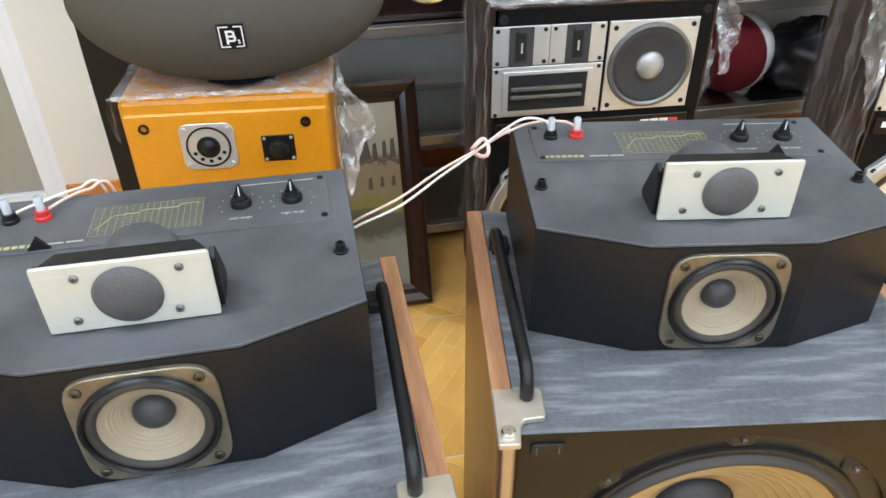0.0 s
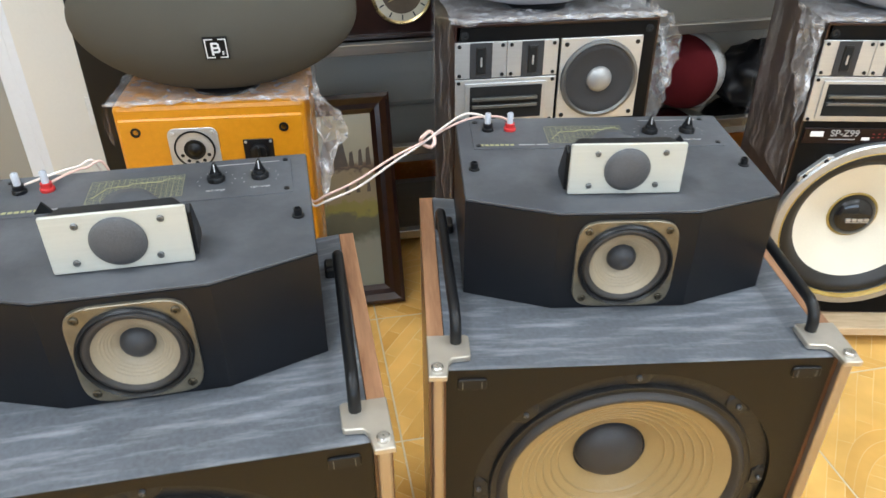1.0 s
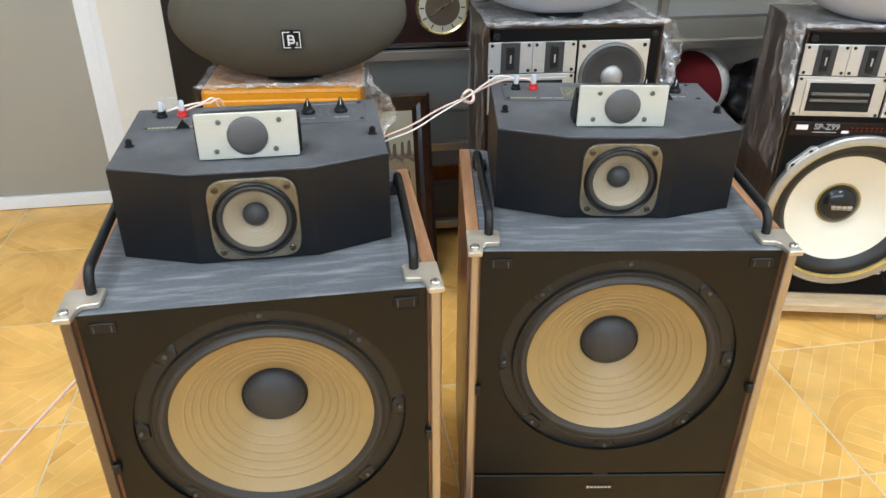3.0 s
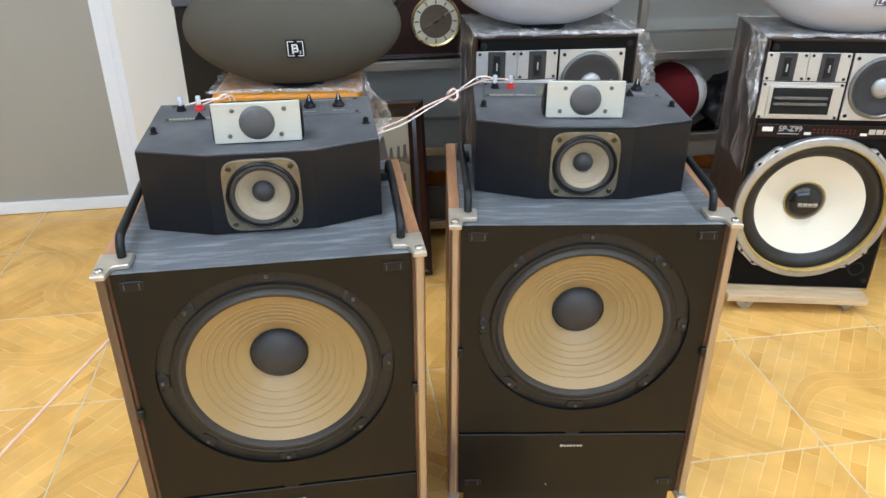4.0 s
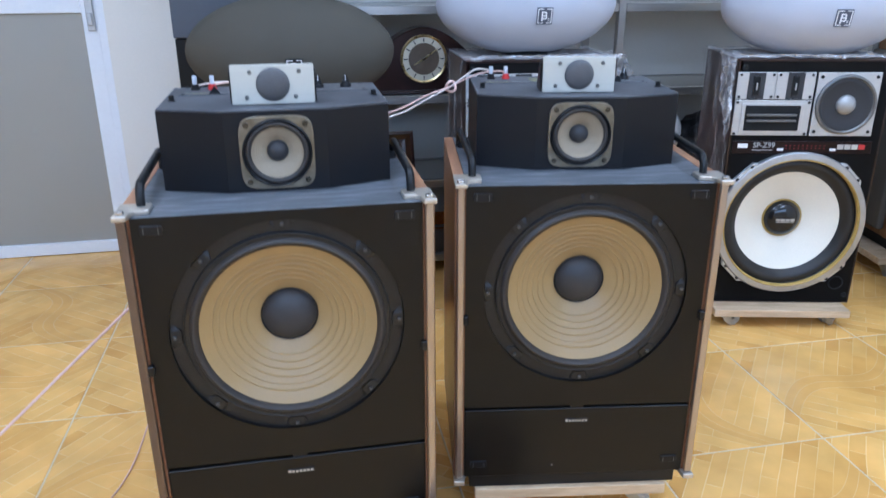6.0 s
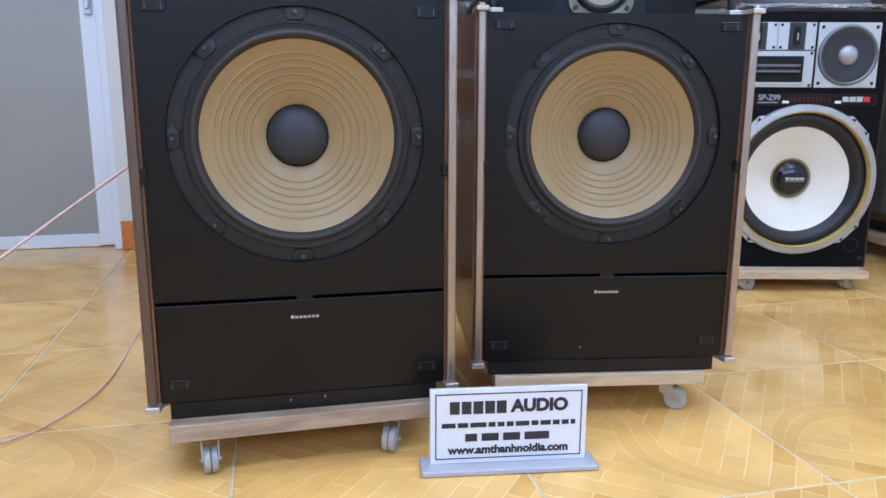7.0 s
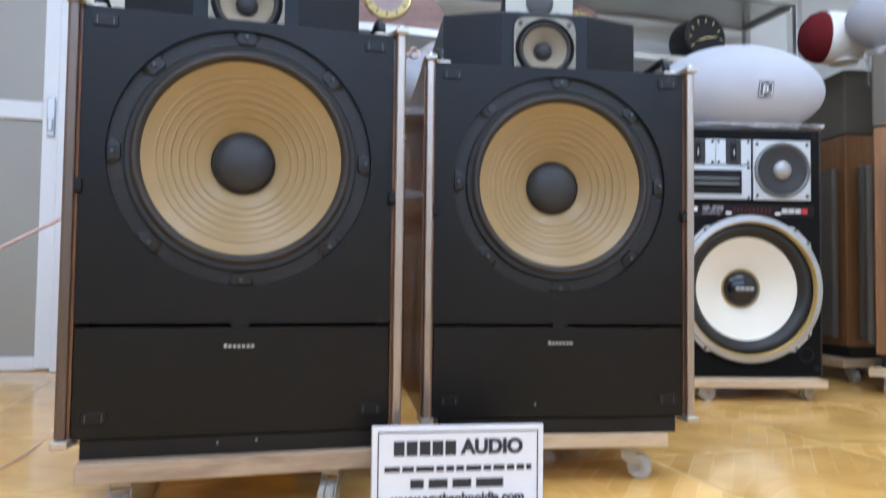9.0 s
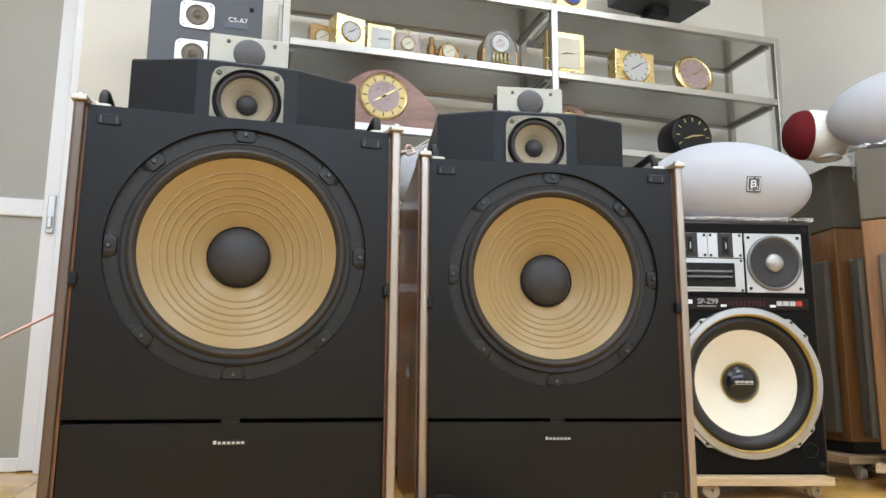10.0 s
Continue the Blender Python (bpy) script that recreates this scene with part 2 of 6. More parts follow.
M_FOAM = mat("grey_brown_foam", (0.030, 0.025, 0.021), 0.58, vary=0.2, grain=200)
M_HOLE = mat("dark_cavity", (0.006, 0.006, 0.006), 0.9, vary=0.2)
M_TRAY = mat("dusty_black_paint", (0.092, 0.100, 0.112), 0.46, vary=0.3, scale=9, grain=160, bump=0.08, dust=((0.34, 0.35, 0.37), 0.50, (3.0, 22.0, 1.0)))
# head paint with dust, its base also lightened for light from overhead
M_HEADTOP = mat("dusty_lit_head_paint", (0.050, 0.053, 0.060), 0.56, vary=0.15, scale=6, grain=200, bump=0.06, dust=((0.165, 0.17, 0.18), 0.45, (1.2, 1.2, 1.2)))
# the same heads' upright faces: their shade is put into a near-black colour
M_HEADFRONT = mat("shaded_head_paint", (0.0044, 0.0052, 0.0074), 0.42, vary=0.10, scale=2, grain=300, bump=0.03, spec=0.30)
M_WALNUT = wood("walnut_veneer", (0.085, 0.034, 0.014), (0.24, 0.11, 0.05), (14, 14, 1.4), 0.35, 0.2)
M_WALNUT_DARK = wood("dark_walnut_veneer", (0.026, 0.014, 0.010), (0.088, 0.052, 0.036), (14, 14, 1.4), 0.4, 0.1)
M_EDGE = wood("wood_edge", (0.22, 0.10, 0.045), (0.42, 0.22, 0.11), (20, 2, 20), 0.5)
M_PINE = wood("raw_board", (0.27, 0.185, 0.115), (0.47, 0.35, 0.23), (3, 22, 22), 0.65)
M_PALEPINE = wood("pale_board", (0.46, 0.33, 0.19), (0.64, 0.49, 0.31), (3, 22, 22), 0.6)
M_ORANGE = mat("orange_lacquer", (0.60, 0.245, 0.006), 0.35, vary=0.10, scale=5, grain=90, bump=0.05)
M_CONE = mat("tan_paper_cone", (0.325, 0.225, 0.094), 0.36, vary=0.08, scale=6, grain=350, bump=0.15)
M_CONE_PALE = mat("cream_paper_cone", (0.30, 0.245, 0.165), 0.5, vary=0.08, scale=20, grain=350, bump=0.15)
M_CONE_WHITE = mat("ivory_cone", (0.80, 0.75, 0.62), 0.6, vary=0.05, scale=9, grain=250)
M_GLUE = mat("yellowed_glue", (0.42, 0.29, 0.07), 0.5, vary=0.2)
M_DUSTCAP = mat("dark_felt_cap", (0.030, 0.030, 0.033), 0.55, vary=0.2, scale=12, grain=300, bump=0.1)
M_GREYCONE = mat("charcoal_cone", (0.026, 0.026, 0.028), 0.7, vary=0.15, grain=200)
M_FRAME = mat("cast_driver_frame", (0.0125, 0.0115, 0.0105), 0.44, vary=0.4, scale=30, grain=160, bump=0.3, spec=0.42)
M_MIDPLATE = mat("dull_gold_plate", (0.21, 0.185, 0.135), 0.40, 0.75, vary=0.25, scale=30)
M_MESH = mat("grey_wire_mesh", (0.11, 0.11, 0.115), 0.5, 0.5, vary=0.35, grain=900, bump=0.8)
M_DIRTYDOME = mat("silver_dome", (0.36, 0.36, 0.355), 0.42, 0.5, vary=0.1)
M_WHITE_FABRIC = fabric("white_grille_fabric", (0.47, 0.48, 0.52))
M_DARK_FABRIC = fabric("olive_grey_fabric", (0.085, 0.078, 0.062))
M_RED_FABRIC = fabric("maroon_grille_fabric", (0.115, 0.012, 0.015))
M_GREY_FABRIC = fabric("grey_brown_fabric", (0.15, 0.135, 0.11))
M_WHITE_SHELL = mat("white_gloss_shell", (0.80, 0.79, 0.76), 0.3, vary=0.03)
M_TEAK = wood("orange_teak", (0.165, 0.072, 0.020), (0.30, 0.142, 0.046), (8, 8, 0.9), 0.4, 0.15)
M_MAHOG = wood("dark_mahogany", (0.010, 0.004, 0.003), (0.028, 0.010, 0.007), (5, 5, 5), 0.3, 0.25)
M_CLOCKWOOD = wood("reddish_clock_wood", (0.17, 0.085, 0.062), (0.28, 0.155, 0.118), (3, 9, 9), 0.42, 0.05)
M_RIM = mat("satin_cast_rim", (0.46, 0.465, 0.47), 0.40, 0.8, vary=0.10, grain=60)
M_VANE = mat("dull_horn_vane", (0.17, 0.17, 0.165), 0.45, 0.7, vary=0.15)
M_CAP = mat("cloudy_plastic_cap", (0.46, 0.47, 0.50), 0.3, vary=0.1)
M_MIDSCREW = mat("tarnished_brass_screw", (0.085, 0.072, 0.050), 0.32, 0.8, vary=0.3, scale=60)
M_BADGE = mat("faded_badge_print", (0.085, 0.095, 0.125), 0.5, vary=0.15)
M_GOLD = mat("polished_brass", (0.64, 0.51, 0.25), 0.30, 0.9, vary=0.10)
M_GOLDDIAL = mat("matt_gilt_dial", (0.50, 0.385, 0.155), 0.42, 0.25, vary=0.08)
M_PINKGLASS = mat("pinkish_cast_glass", (0.36, 0.29, 0.265), 0.15, vary=0.15, scale=30)
M_SMOKED = mat("smoky_glass", (0.19, 0.185, 0.165), 0.10, vary=0.2, scale=12)
M_BRONZE = mat("bronze_casting", (0.28, 0.17, 0.07), 0.4, 0.8, vary=0.3, grain=60)
M_DIAL = mat("cream_dial", (0.56, 0.52, 0.40), 0.4, vary=0.05)
M_DIALWHITE = mat("white_dial", (0.44, 0.445, 0.43), 0.35, vary=0.04)
M_DIALDARK = mat("brown_dial", (0.10, 0.075, 0.05), 0.35, vary=0.2)
M_WHITE = mat("white_print", (0.80, 0.80, 0.80), 0.5, vary=0.03)
M_PRINT = mat("dark_print", (0.03, 0.03, 0.035), 0.6, vary=0.05)
M_YELLOW = mat("pale_yellow_print", (0.36, 0.35, 0.17), 0.6, vary=0.25, grain=300)
M_GREYPRINT = mat("grey_print", (0.36, 0.36, 0.36), 0.6, vary=0.2)
M_RED = mat("red_plastic", (0.50, 0.028, 0.026), 0.35, vary=0.08)
M_DARKSCREW = mat("dark_screw", (0.13, 0.13, 0.13), 0.4, 0.6)
M_DIMRED = mat("dim_red_print", (0.20, 0.015, 0.015), 0.5)
M_MAROONBAR = mat("dark_red_strip", (0.009, 0.003, 0.0035), 0.35, vary=0.1, spec=0.25)
M_PAPER = mat("white_sign_sheet", (0.82, 0.82, 0.85), 0.5, vary=0.02)
M_ACRYL = mat("clear_acrylic", (0.46, 0.44, 0.46), 0.12, vary=0.05, spec=0.7)
M_WIRE = mat("pinkish_cable_sheath", (0.74, 0.50, 0.42), 0.35, vary=0.12, scale=30)
M_WIRE2 = mat("clear_cable_sheath", (0.78, 0.68, 0.60), 0.35, vary=0.12, scale=30)
M_WHEEL = mat("grey_nylon_wheel", (0.40, 0.38, 0.34), 0.45, vary=0.15)
M_ZINC = mat("zinc_plate", (0.38, 0.36, 0.31), 0.4, 0.7, vary=0.2)
M_BAG = mat("black_plastic_bag", (0.010, 0.010, 0.012), 0.5, vary=0.2)
# stretched whitish streaks paint in the upright highlights of the hanging sheets
M_FILM = film_material("clear_plastic_film", 0.03, 0.42, (1, 1.6, 0.12), 22, (0.50, 0.72))
M_FILM_CREASED = film_material("creased_plastic_film", 0.10, 0.60, (1, 1, 1), 30, (0.32, 0.74))
M_BLUE = mat("blue_enamel", (0.05, 0.07, 0.35), 0.35)
M_MAUVE = mat("mauve_dial", (0.30, 0.22, 0.21), 0.3)
M_SLATE = mat("slate_grey_cabinet", (0.060, 0.065, 0.078), 0.5, vary=0.12, scale=5, grain=200, bump=0.05)


# ---- building blocks ----
def part(name, bm, material, parent, label="", smooth=None):
    me = bpy.data.meshes.new(name)
    if smooth is not None:
        for f in bm.faces:
            f.smooth = True
        for e in bm.edges:
            if len(e.link_faces) == 2 and e.calc_face_angle(0) > radians(smooth):
                e.smooth = False
    bm.to_mesh(me)
    bm.free()
    me.materials.append(material)
    ob = new(name, me)
    ob.parent = parent
    return tagged(ob, label)


def thing(name, m, label, category, group="", kind=""):
    ob = new(name)
    ob.empty_display_size = 0.05
    ob.matrix_world = m
    return tagged(ob, label, category, group, kind)


def single(name, bm, material, m, label, category, group="", kind="", smooth=None):
    ob = part(name, bm, material, None, "", smooth)
    ob.matrix_world = m
    return tagged(ob, label, category, group, kind)


def box(x0, x1, y0, y1, z0, z1, bevel=0.0, segs=1, bm=None):
    bm = bm or bmesh.new()
    made = bmesh.ops.create_cube(bm, size=1.0, matrix=Matrix.Translation(((x0 + x1) / 2, (y0 + y1) / 2, (z0 + z1) / 2)) @ Matrix.Diagonal((x1 - x0, y1 - y0, z1 - z0, 1)))
    if bevel:
        edges = {e for v in made["verts"] for e in v.link_edges}
        bmesh.ops.bevel(bm, geom=list(edges), offset=bevel, segments=segs, affect='EDGES', profile=0.5)
    return bm


def prism(points, z0, z1, bevel=0.0, bm=None, turn=None):
    """An outline in x, y drawn up from z0 to z1; turn maps it elsewhere."""
    bm = bm or bmesh.new()
    low = [bm.verts.new((x, y, z0)) for x, y in points]
    high = [bm.verts.new((x, y, z1)) for x, y in points]
    k = len(points)
    bm.faces.new(low[::-1]), bm.faces.new(high)
    for i in range(k):
        bm.faces.new((low[i], low[(i + 1) % k], high[(i + 1) % k], high[i]))
    bm.normal_update()
    if bevel:
        es = {e for v in low + high for e in v.link_edges}
        bmesh.ops.bevel(bm, geom=list(es), offset=bevel, segments=1, affect='EDGES')
    if turn is not None:
        bmesh.ops.transform(bm, matrix=turn, verts=bm.verts)
    return bm


UPRIGHT = Matrix(((1, 0, 0, 0), (0, 0, -1, 0), (0, 1, 0, 0), (0, 0, 0, 1)))  # x, y, z -> x, -z, y : outline faces -y


def rounded(w, h, r, n=5):
    pts = []
    for cx, cy, a0 in ((w - r, h - r, 0), (-w + r, h - r, 90), (-w + r, -h + r, 180), (w - r, -h + r, 270)):
        for i in range(n + 1):
            a = radians(a0 + 90 * i / n)
            pts.append((cx + r * math.cos(a), cy + r * math.sin(a)))
    return pts


def plate(w, h, r, cx, cz, y_back, y_front, bevel=0.0):
    """A rounded plate that faces -y, from y_back forward to y_front; w and h are half sizes."""
    bm = prism([(x + cx, z + cz) for x, z in rounded(w, h, r)], -y_back, -y_front, bevel, turn=UPRIGHT)
    return bm


def lathe(profile, segs=48, centre=(0, 0, 0), bm=None, face=True):
    """A turned shape: profile of (radius, forward), forward being -y (face) or +z."""
    bm = bm or bmesh.new()
    rings = []
    for r, d in profile:
        if r < 1e-6:
            rings.append([bm.verts.new((0, -d, 0) if face else (0, 0, d))])
        else:
            ring = []
            for i in range(segs):
                a = 2 * math.pi * i / segs
                ring.append(bm.verts.new((r * math.cos(a), -d, r * math.sin(a)) if face else (r * math.cos(a), r * math.sin(a), d)))
            rings.append(ring)
    fresh = [v for g in rings for v in g]
    for a, b in zip(rings, rings[1:]):
        for i in range(segs):
            j = (i + 1) % segs
            if len(a) == 1 and len(b) == 1:
                continue
            if len(a) == 1:
                bm.faces.new((a[0], b[i], b[j]))
            elif len(b) == 1:
                bm.faces.new((a[i], b[0], a[j]))
            else:
                bm.faces.new((a[i], b[i], b[j], a[j]))
    bmesh.ops.translate(bm, verts=fresh, vec=centre)
    bmesh.ops.recalc_face_normals(bm, faces=bm.faces)
    return bm


def tube(points, r, segs=10, bm=None, caps=True):
    """A round rod or cable along a line of points."""
    bm = bm or bmesh.new()
    pts = [Vector(p) for p in points]
    rings, side = [], None
    for i, p in enumerate(pts):
        d = (pts[min(i + 1, len(pts) - 1)] - pts[max(i - 1, 0)]).normalized()
        if side is None:
            side = d.orthogonal().normalized()
        side = (side - d * side.dot(d)).normalized()
        up = d.cross(side)
        rings.append([bm.verts.new(p + r * (math.cos(2 * math.pi * k / segs) * side + math.sin(2 * math.pi * k / segs) * up)) for k in range(segs)])
    for a, b in zip(rings, rings[1:]):
        for k in range(segs):
            bm.faces.new((a[k], a[(k + 1) % segs], b[(k + 1) % segs], b[k]))
    if caps:
        bm.faces.new(rings[0][::-1]), bm.faces.new(rings[-1])
    bmesh.ops.recalc_face_normals(bm, faces=bm.faces)
    return bm


def arc_points(points, r=0.03, n=6):
    """Rounds the corners of a line of points."""
    pts = [Vector(p) for p in points]
    out = [pts[0]]
    for a, b, c in zip(pts, pts[1:], pts[2:]):
        p, q = b + (a - b).normalized() * r, b + (c - b).normalized() * r
        for i in range(n + 1):
            t = i / n
            out.append((1 - t) ** 2 * p + 2 * t * (1 - t) * b + t * t * q)
    return out + [pts[-1]]


def curve_points(points, n=10):
    """A smooth line through the points (Catmull-Rom)."""
    p = [Vector(q) for q in points]
    p = [2 * p[0] - p[1], *p, 2 * p[-1] - p[-2]]
    out = []
    for i in range(1, len(p) - 2):
        for k in range(n):
            t = k / n
            out.append(0.5 * ((2 * p[i]) + (p[i + 1] - p[i - 1]) * t + (2 * p[i - 1] - 5 * p[i] + 4 * p[i + 1] - p[i + 2]) * t * t + (3 * p[i] - p[i - 1] - 3 * p[i + 1] + p[i + 2]) * t ** 3))
    return out + [p[-2]]


def lettering(name, text, size, material, parent, m, label="", bold=0.0):
    cu = bpy.data.curves.new(name, 'FONT')
    cu.body, cu.size, cu.align_x, cu.align_y = text, size, 'CENTER', 'CENTER'
    cu.extrude, cu.offset = 0.0003, bold
    tmp = bpy.data.objects.new(name, cu)
    me = bpy.data.meshes.new_from_object(tmp)
    bpy.data.objects.remove(tmp)
    me.materials.clear()
    me.materials.append(material)
    ob = new(name, me)
    ob.parent = parent
    ob.matrix_local = m
    return tagged(ob, label)


def front(x, y, z):
    """The pose of writing on a face that looks along -y."""
    return pose(x, y, z, 90, 0, 0)


def screw(parent, x, y, z, r=0.005, material=None, name="screw"):
    bm = lathe([(0, -0.002), (r, -0.002), (r, 0.0018), (r * 0.75, 0.003), (r * 0.45, 0.003), (r * 0.4, 0.0012), (0, 0.0012)], 10, (x, y, z))
    return part(name, bm, material or M_BLACK, parent, smooth=40)


# ---- the room ----
T = 0.12
single("ceiling", box(ROOM_X0, ROOM_X1, ROOM_Y0, ROOM_Y1, ROOM_H, ROOM_H + T), M_CEIL, pose(0, 0, 0), "plain white painted ceiling", "ceiling", kind="structure")
for lx, ly in ((-1.1, 0.35), (1.3, 0.35), (-1.1, -1.1), (1.3, -1.1)):
    tl = thing("ceiling_light", pose(lx, ly, ROOM_H), "white fluorescent batten hung below the ceiling", "ceiling light", "ceiling lights")
    part("housing", box(-0.62, 0.62, -0.03, 0.03, -0.355, -0.31, 0.006), M_WHITE_SHELL, tl)
    for hx in (-0.5, 0.5):
        part("hanger", box(hx - 0.004, hx + 0.004, -0.004, 0.004, -0.31, 0.0), M_ALUM, tl)
DX0, DX1, DTOP = -2.0, -1.035, 2.3
wall_n = single("wall_north", box(DX1, ROOM_X1 + T, ROOM_Y1, ROOM_Y1 + T, 0, ROOM_H), M_WALL, pose(0, 0, 0), "cream painted wall behind the rack", "wall", kind="structure")
part("wall_beside_door", box(ROOM_X0 - T, DX0, ROOM_Y1, ROOM_Y1 + T, 0, ROOM_H), M_WALL, wall_n)
part("wall_over_door", box(DX0, DX1, ROOM_Y1, ROOM_Y1 + T, DTOP, ROOM_H), M_WALL, wall_n)
single("wall_east", box(ROOM_X1, ROOM_X1 + T, ROOM_Y0 - T, ROOM_Y1, 0, ROOM_H), M_WALL, pose(0, 0, 0), "cream painted side wall", "wall", kind="structure")
single("wall_west", box(ROOM_X0 - T, ROOM_X0, ROOM_Y0 - T, ROOM_Y1, 0, ROOM_H), M_WALL, pose(0, 0, 0), "cream painted side wall", "wall", kind="structure")
wall_s = single("wall_south", box(ROOM_X0, ROOM_X1, ROOM_Y0 - T, ROOM_Y0, 0, 1.82), M_WALL, pose(0, 0, 0), "cream wall below a high window band", "wall", kind="structure")
part("lintel", box(ROOM_X0, ROOM_X1, ROOM_Y0 - T, ROOM_Y0, 2.86, ROOM_H), M_WALL, wall_s)
part("pier", box(ROOM_X0, ROOM_X0 + 0.15, ROOM_Y0 - T, ROOM_Y0, 1.82, 2.86), M_WALL, wall_s)
part("pier", box(ROOM_X1 - 0.15, ROOM_X1, ROOM_Y0 - T, ROOM_Y0, 1.82, 2.86), M_WALL, wall_s)
single("ground", box(-40, 40, -60, 60, -0.30, -0.12), M_GROUT, pose(0, 0, 0), "pale paving outside the shop front", "ground", kind="structure")
single("corridor_wall", box(-3.2, 0.2, 3.6, 3.7, 0, ROOM_H), M_WALL, pose(0, 0, 0), "plain wall beyond the frosted door", "wall", kind="structure")

base = thing("baseboard", pose(0, 0, 0), "glossy orange ceramic skirting tiles along the wall", "skirting", kind="structure")
sx = DX1
while sx < ROOM_X1 - 0.1:
    part("skirting_tile", box(sx + 0.0015, min(sx + 0.497, ROOM_X1 - 0.014), ROOM_Y1 - 0.012, ROOM_Y1 - 0.0005, 0.002, 0.122, 0.002), M_SKIRT, base)
    sx += 0.5

# frosted aluminium door, set back in the wall
door = thing("door_1", pose(0, 0, 0), "closed white aluminium door with frosted grey glass panels", "door", kind="structure")
part("door_jamb", box(DX1 - 0.032, DX1 - 0.001, ROOM_Y1 + 0.01, ROOM_Y1 + 0.13, 0.001, DTOP - 0.002, 0.002), M_ALU, door)
part("door_jamb", box(DX0 + 0.001, DX0 + 0.045, ROOM_Y1 + 0.01, ROOM_Y1 + 0.13, 0.001, DTOP - 0.002, 0.002), M_ALU, door)
FX0, FX1, FY0, FY1 = DX0 + 0.05, DX1 - 0.037, ROOM_Y1 + 0.085, ROOM_Y1 + 0.125
part("stile", box(FX1 - 0.067, FX1, FY0, FY1, 0.006, 2.25, 0.003), M_ALU, door)
part("stile", box(FX0, FX0 + 0.07, FY0, FY1, 0.006, 2.25, 0.003), M_ALU, door)
part("rail", box(FX0 + 0.07, FX1 - 0.067, FY0, FY1, 0.002, 0.055, 0.003), M_ALU, door)
part("rail", box(FX0 + 0.07, FX1 - 0.067, FY0, FY1, 1.018, 1.092, 0.003), M_ALU, door)
part("rail", box(FX0 + 0.07, FX1 - 0.067, FY0, FY1, 2.18, 2.25, 0.003), M_ALU, door)
part("pane", box(FX0 + 0.07, FX1 - 0.067, FY0 + 0.016, FY0 + 0.022, 0.055, 1.018), M_FROST, door, "frosted grey glass")
part("pane", box(FX0 + 0.07, FX1 - 0.067, FY0 + 0.016, FY0 + 0.022, 1.092, 2.18), M_FROST, door, "frosted grey glass")
lock = part("lock", box(FX1 - 0.048, FX1 - 0.018, FY0 - 0.016, FY0, 0.95, 1.11, 0.004, 2), M_ALUM, door, "small aluminium latch plate")
part("latch_handle", box(FX1 - 0.042, FX1 - 0.024, FY0 - 0.028, FY0 - 0.016, 0.97, 1.02, 0.003), M_ALUM, lock)
single("light_switch", box(-0.870, -0.80, ROOM_Y1 - 0.012, ROOM_Y1 - 0.0005, 0.37, 0.475, 0.004, 2), M_WHITE_SHELL, pose(0, 0, 0), "small white wall socket plate", "socket")


# ---- steel display rack ----
RX = (-0.22, 0.935, 2.105)
RY0, RY1 = 1.85, 2.235
LEVELS = (0.052, 0.366, 0.70, 1.025, 1.345, 1.668, 1.980)
rack = thing("display_rack", pose(0, 0, 0), "stainless steel display rack with reflective shelves full of clocks", "rack")
for x in RX:
    for y in (RY0, RY1 - 0.03):
        part("post", box(x - 0.015, x + 0.015, y, y + 0.03, 0.0, LEVELS[-1] + 0.032, 0.002), M_RAIL, rack)
for z in LEVELS:
    for a, b in zip(RX, RX[1:]):
        sh = part("shelf", box(a + 0.016, b - 0.016, RY0 + 0.034, RY1 - 0.034, z + 0.006, z + 0.028), M_STEEL, rack, "polished steel shelf")
        part("front_rail", box(a + 0.0155, b - 0.0155, RY0 + 0.002, RY0 + 0.032, z, z + 0.031, 0.0015), M_RAIL, sh)
        part("back_rail", box(a + 0.0155, b - 0.0155, RY1 - 0.032, RY1 - 0.002, z, z + 0.031, 0.0015), M_RAIL, sh)
        part("end_rail", box(a + 0.018, a + 0.034, RY0 + 0.036, RY1 - 0.036, z - 0.012, z + 0.004), M_RAIL, sh)
        part("end_rail", box(b - 0.034, b - 0.018, RY0 + 0.036, RY1 - 0.036, z - 0.012, z + 0.004), M_RAIL, sh)


# ---- loudspeaker drivers ----
def holed_panel(x0, x1, z0, z1, cx, cz, r, y=0.0, deep=0.03, k=96):
    """A front panel with a round opening, its edge running back into the box."""
    bm = bmesh.new()
    ring = [bm.verts.new((cx + r * math.cos(2 * math.pi * i / k), y, cz + r * math.sin(2 * math.pi * i / k))) for i in range(k)]
    rim = []
    for i in range(k):
        a = 2 * math.pi * i / k
        c_, s_ = math.cos(a), math.sin(a)
        t = min(((x1 - cx) if c_ > 0 else (cx - x0)) / max(abs(c_), 1e-9), ((z1 - cz) if s_ > 0 else (cz - z0)) / max(abs(s_), 1e-9))
        rim.append(bm.verts.new((cx + c_ * t, y, cz + s_ * t)))
    deep_ring = [bm.verts.new((v.co.x, y + deep, v.co.z)) for v in ring]
    for i in range(k):
        j = (i + 1) % k
        bm.faces.new((ring[i], ring[j], rim[j], rim[i]))
        bm.faces.new((ring[i], deep_ring[i], deep_ring[j], ring[j]))
    for cx_, cz_ in ((x0, z0), (x1, z0), (x0, z1), (x1, z1)):
        v = bm.verts.new((cx_, y, cz_))
        near = sorted(rim, key=lambda q: (q.co - v.co).length)[:2]
        bm.faces.new((near[0], near[1], v))
    bmesh.ops.recalc_face_normals(bm, faces=bm.faces)
    return bm


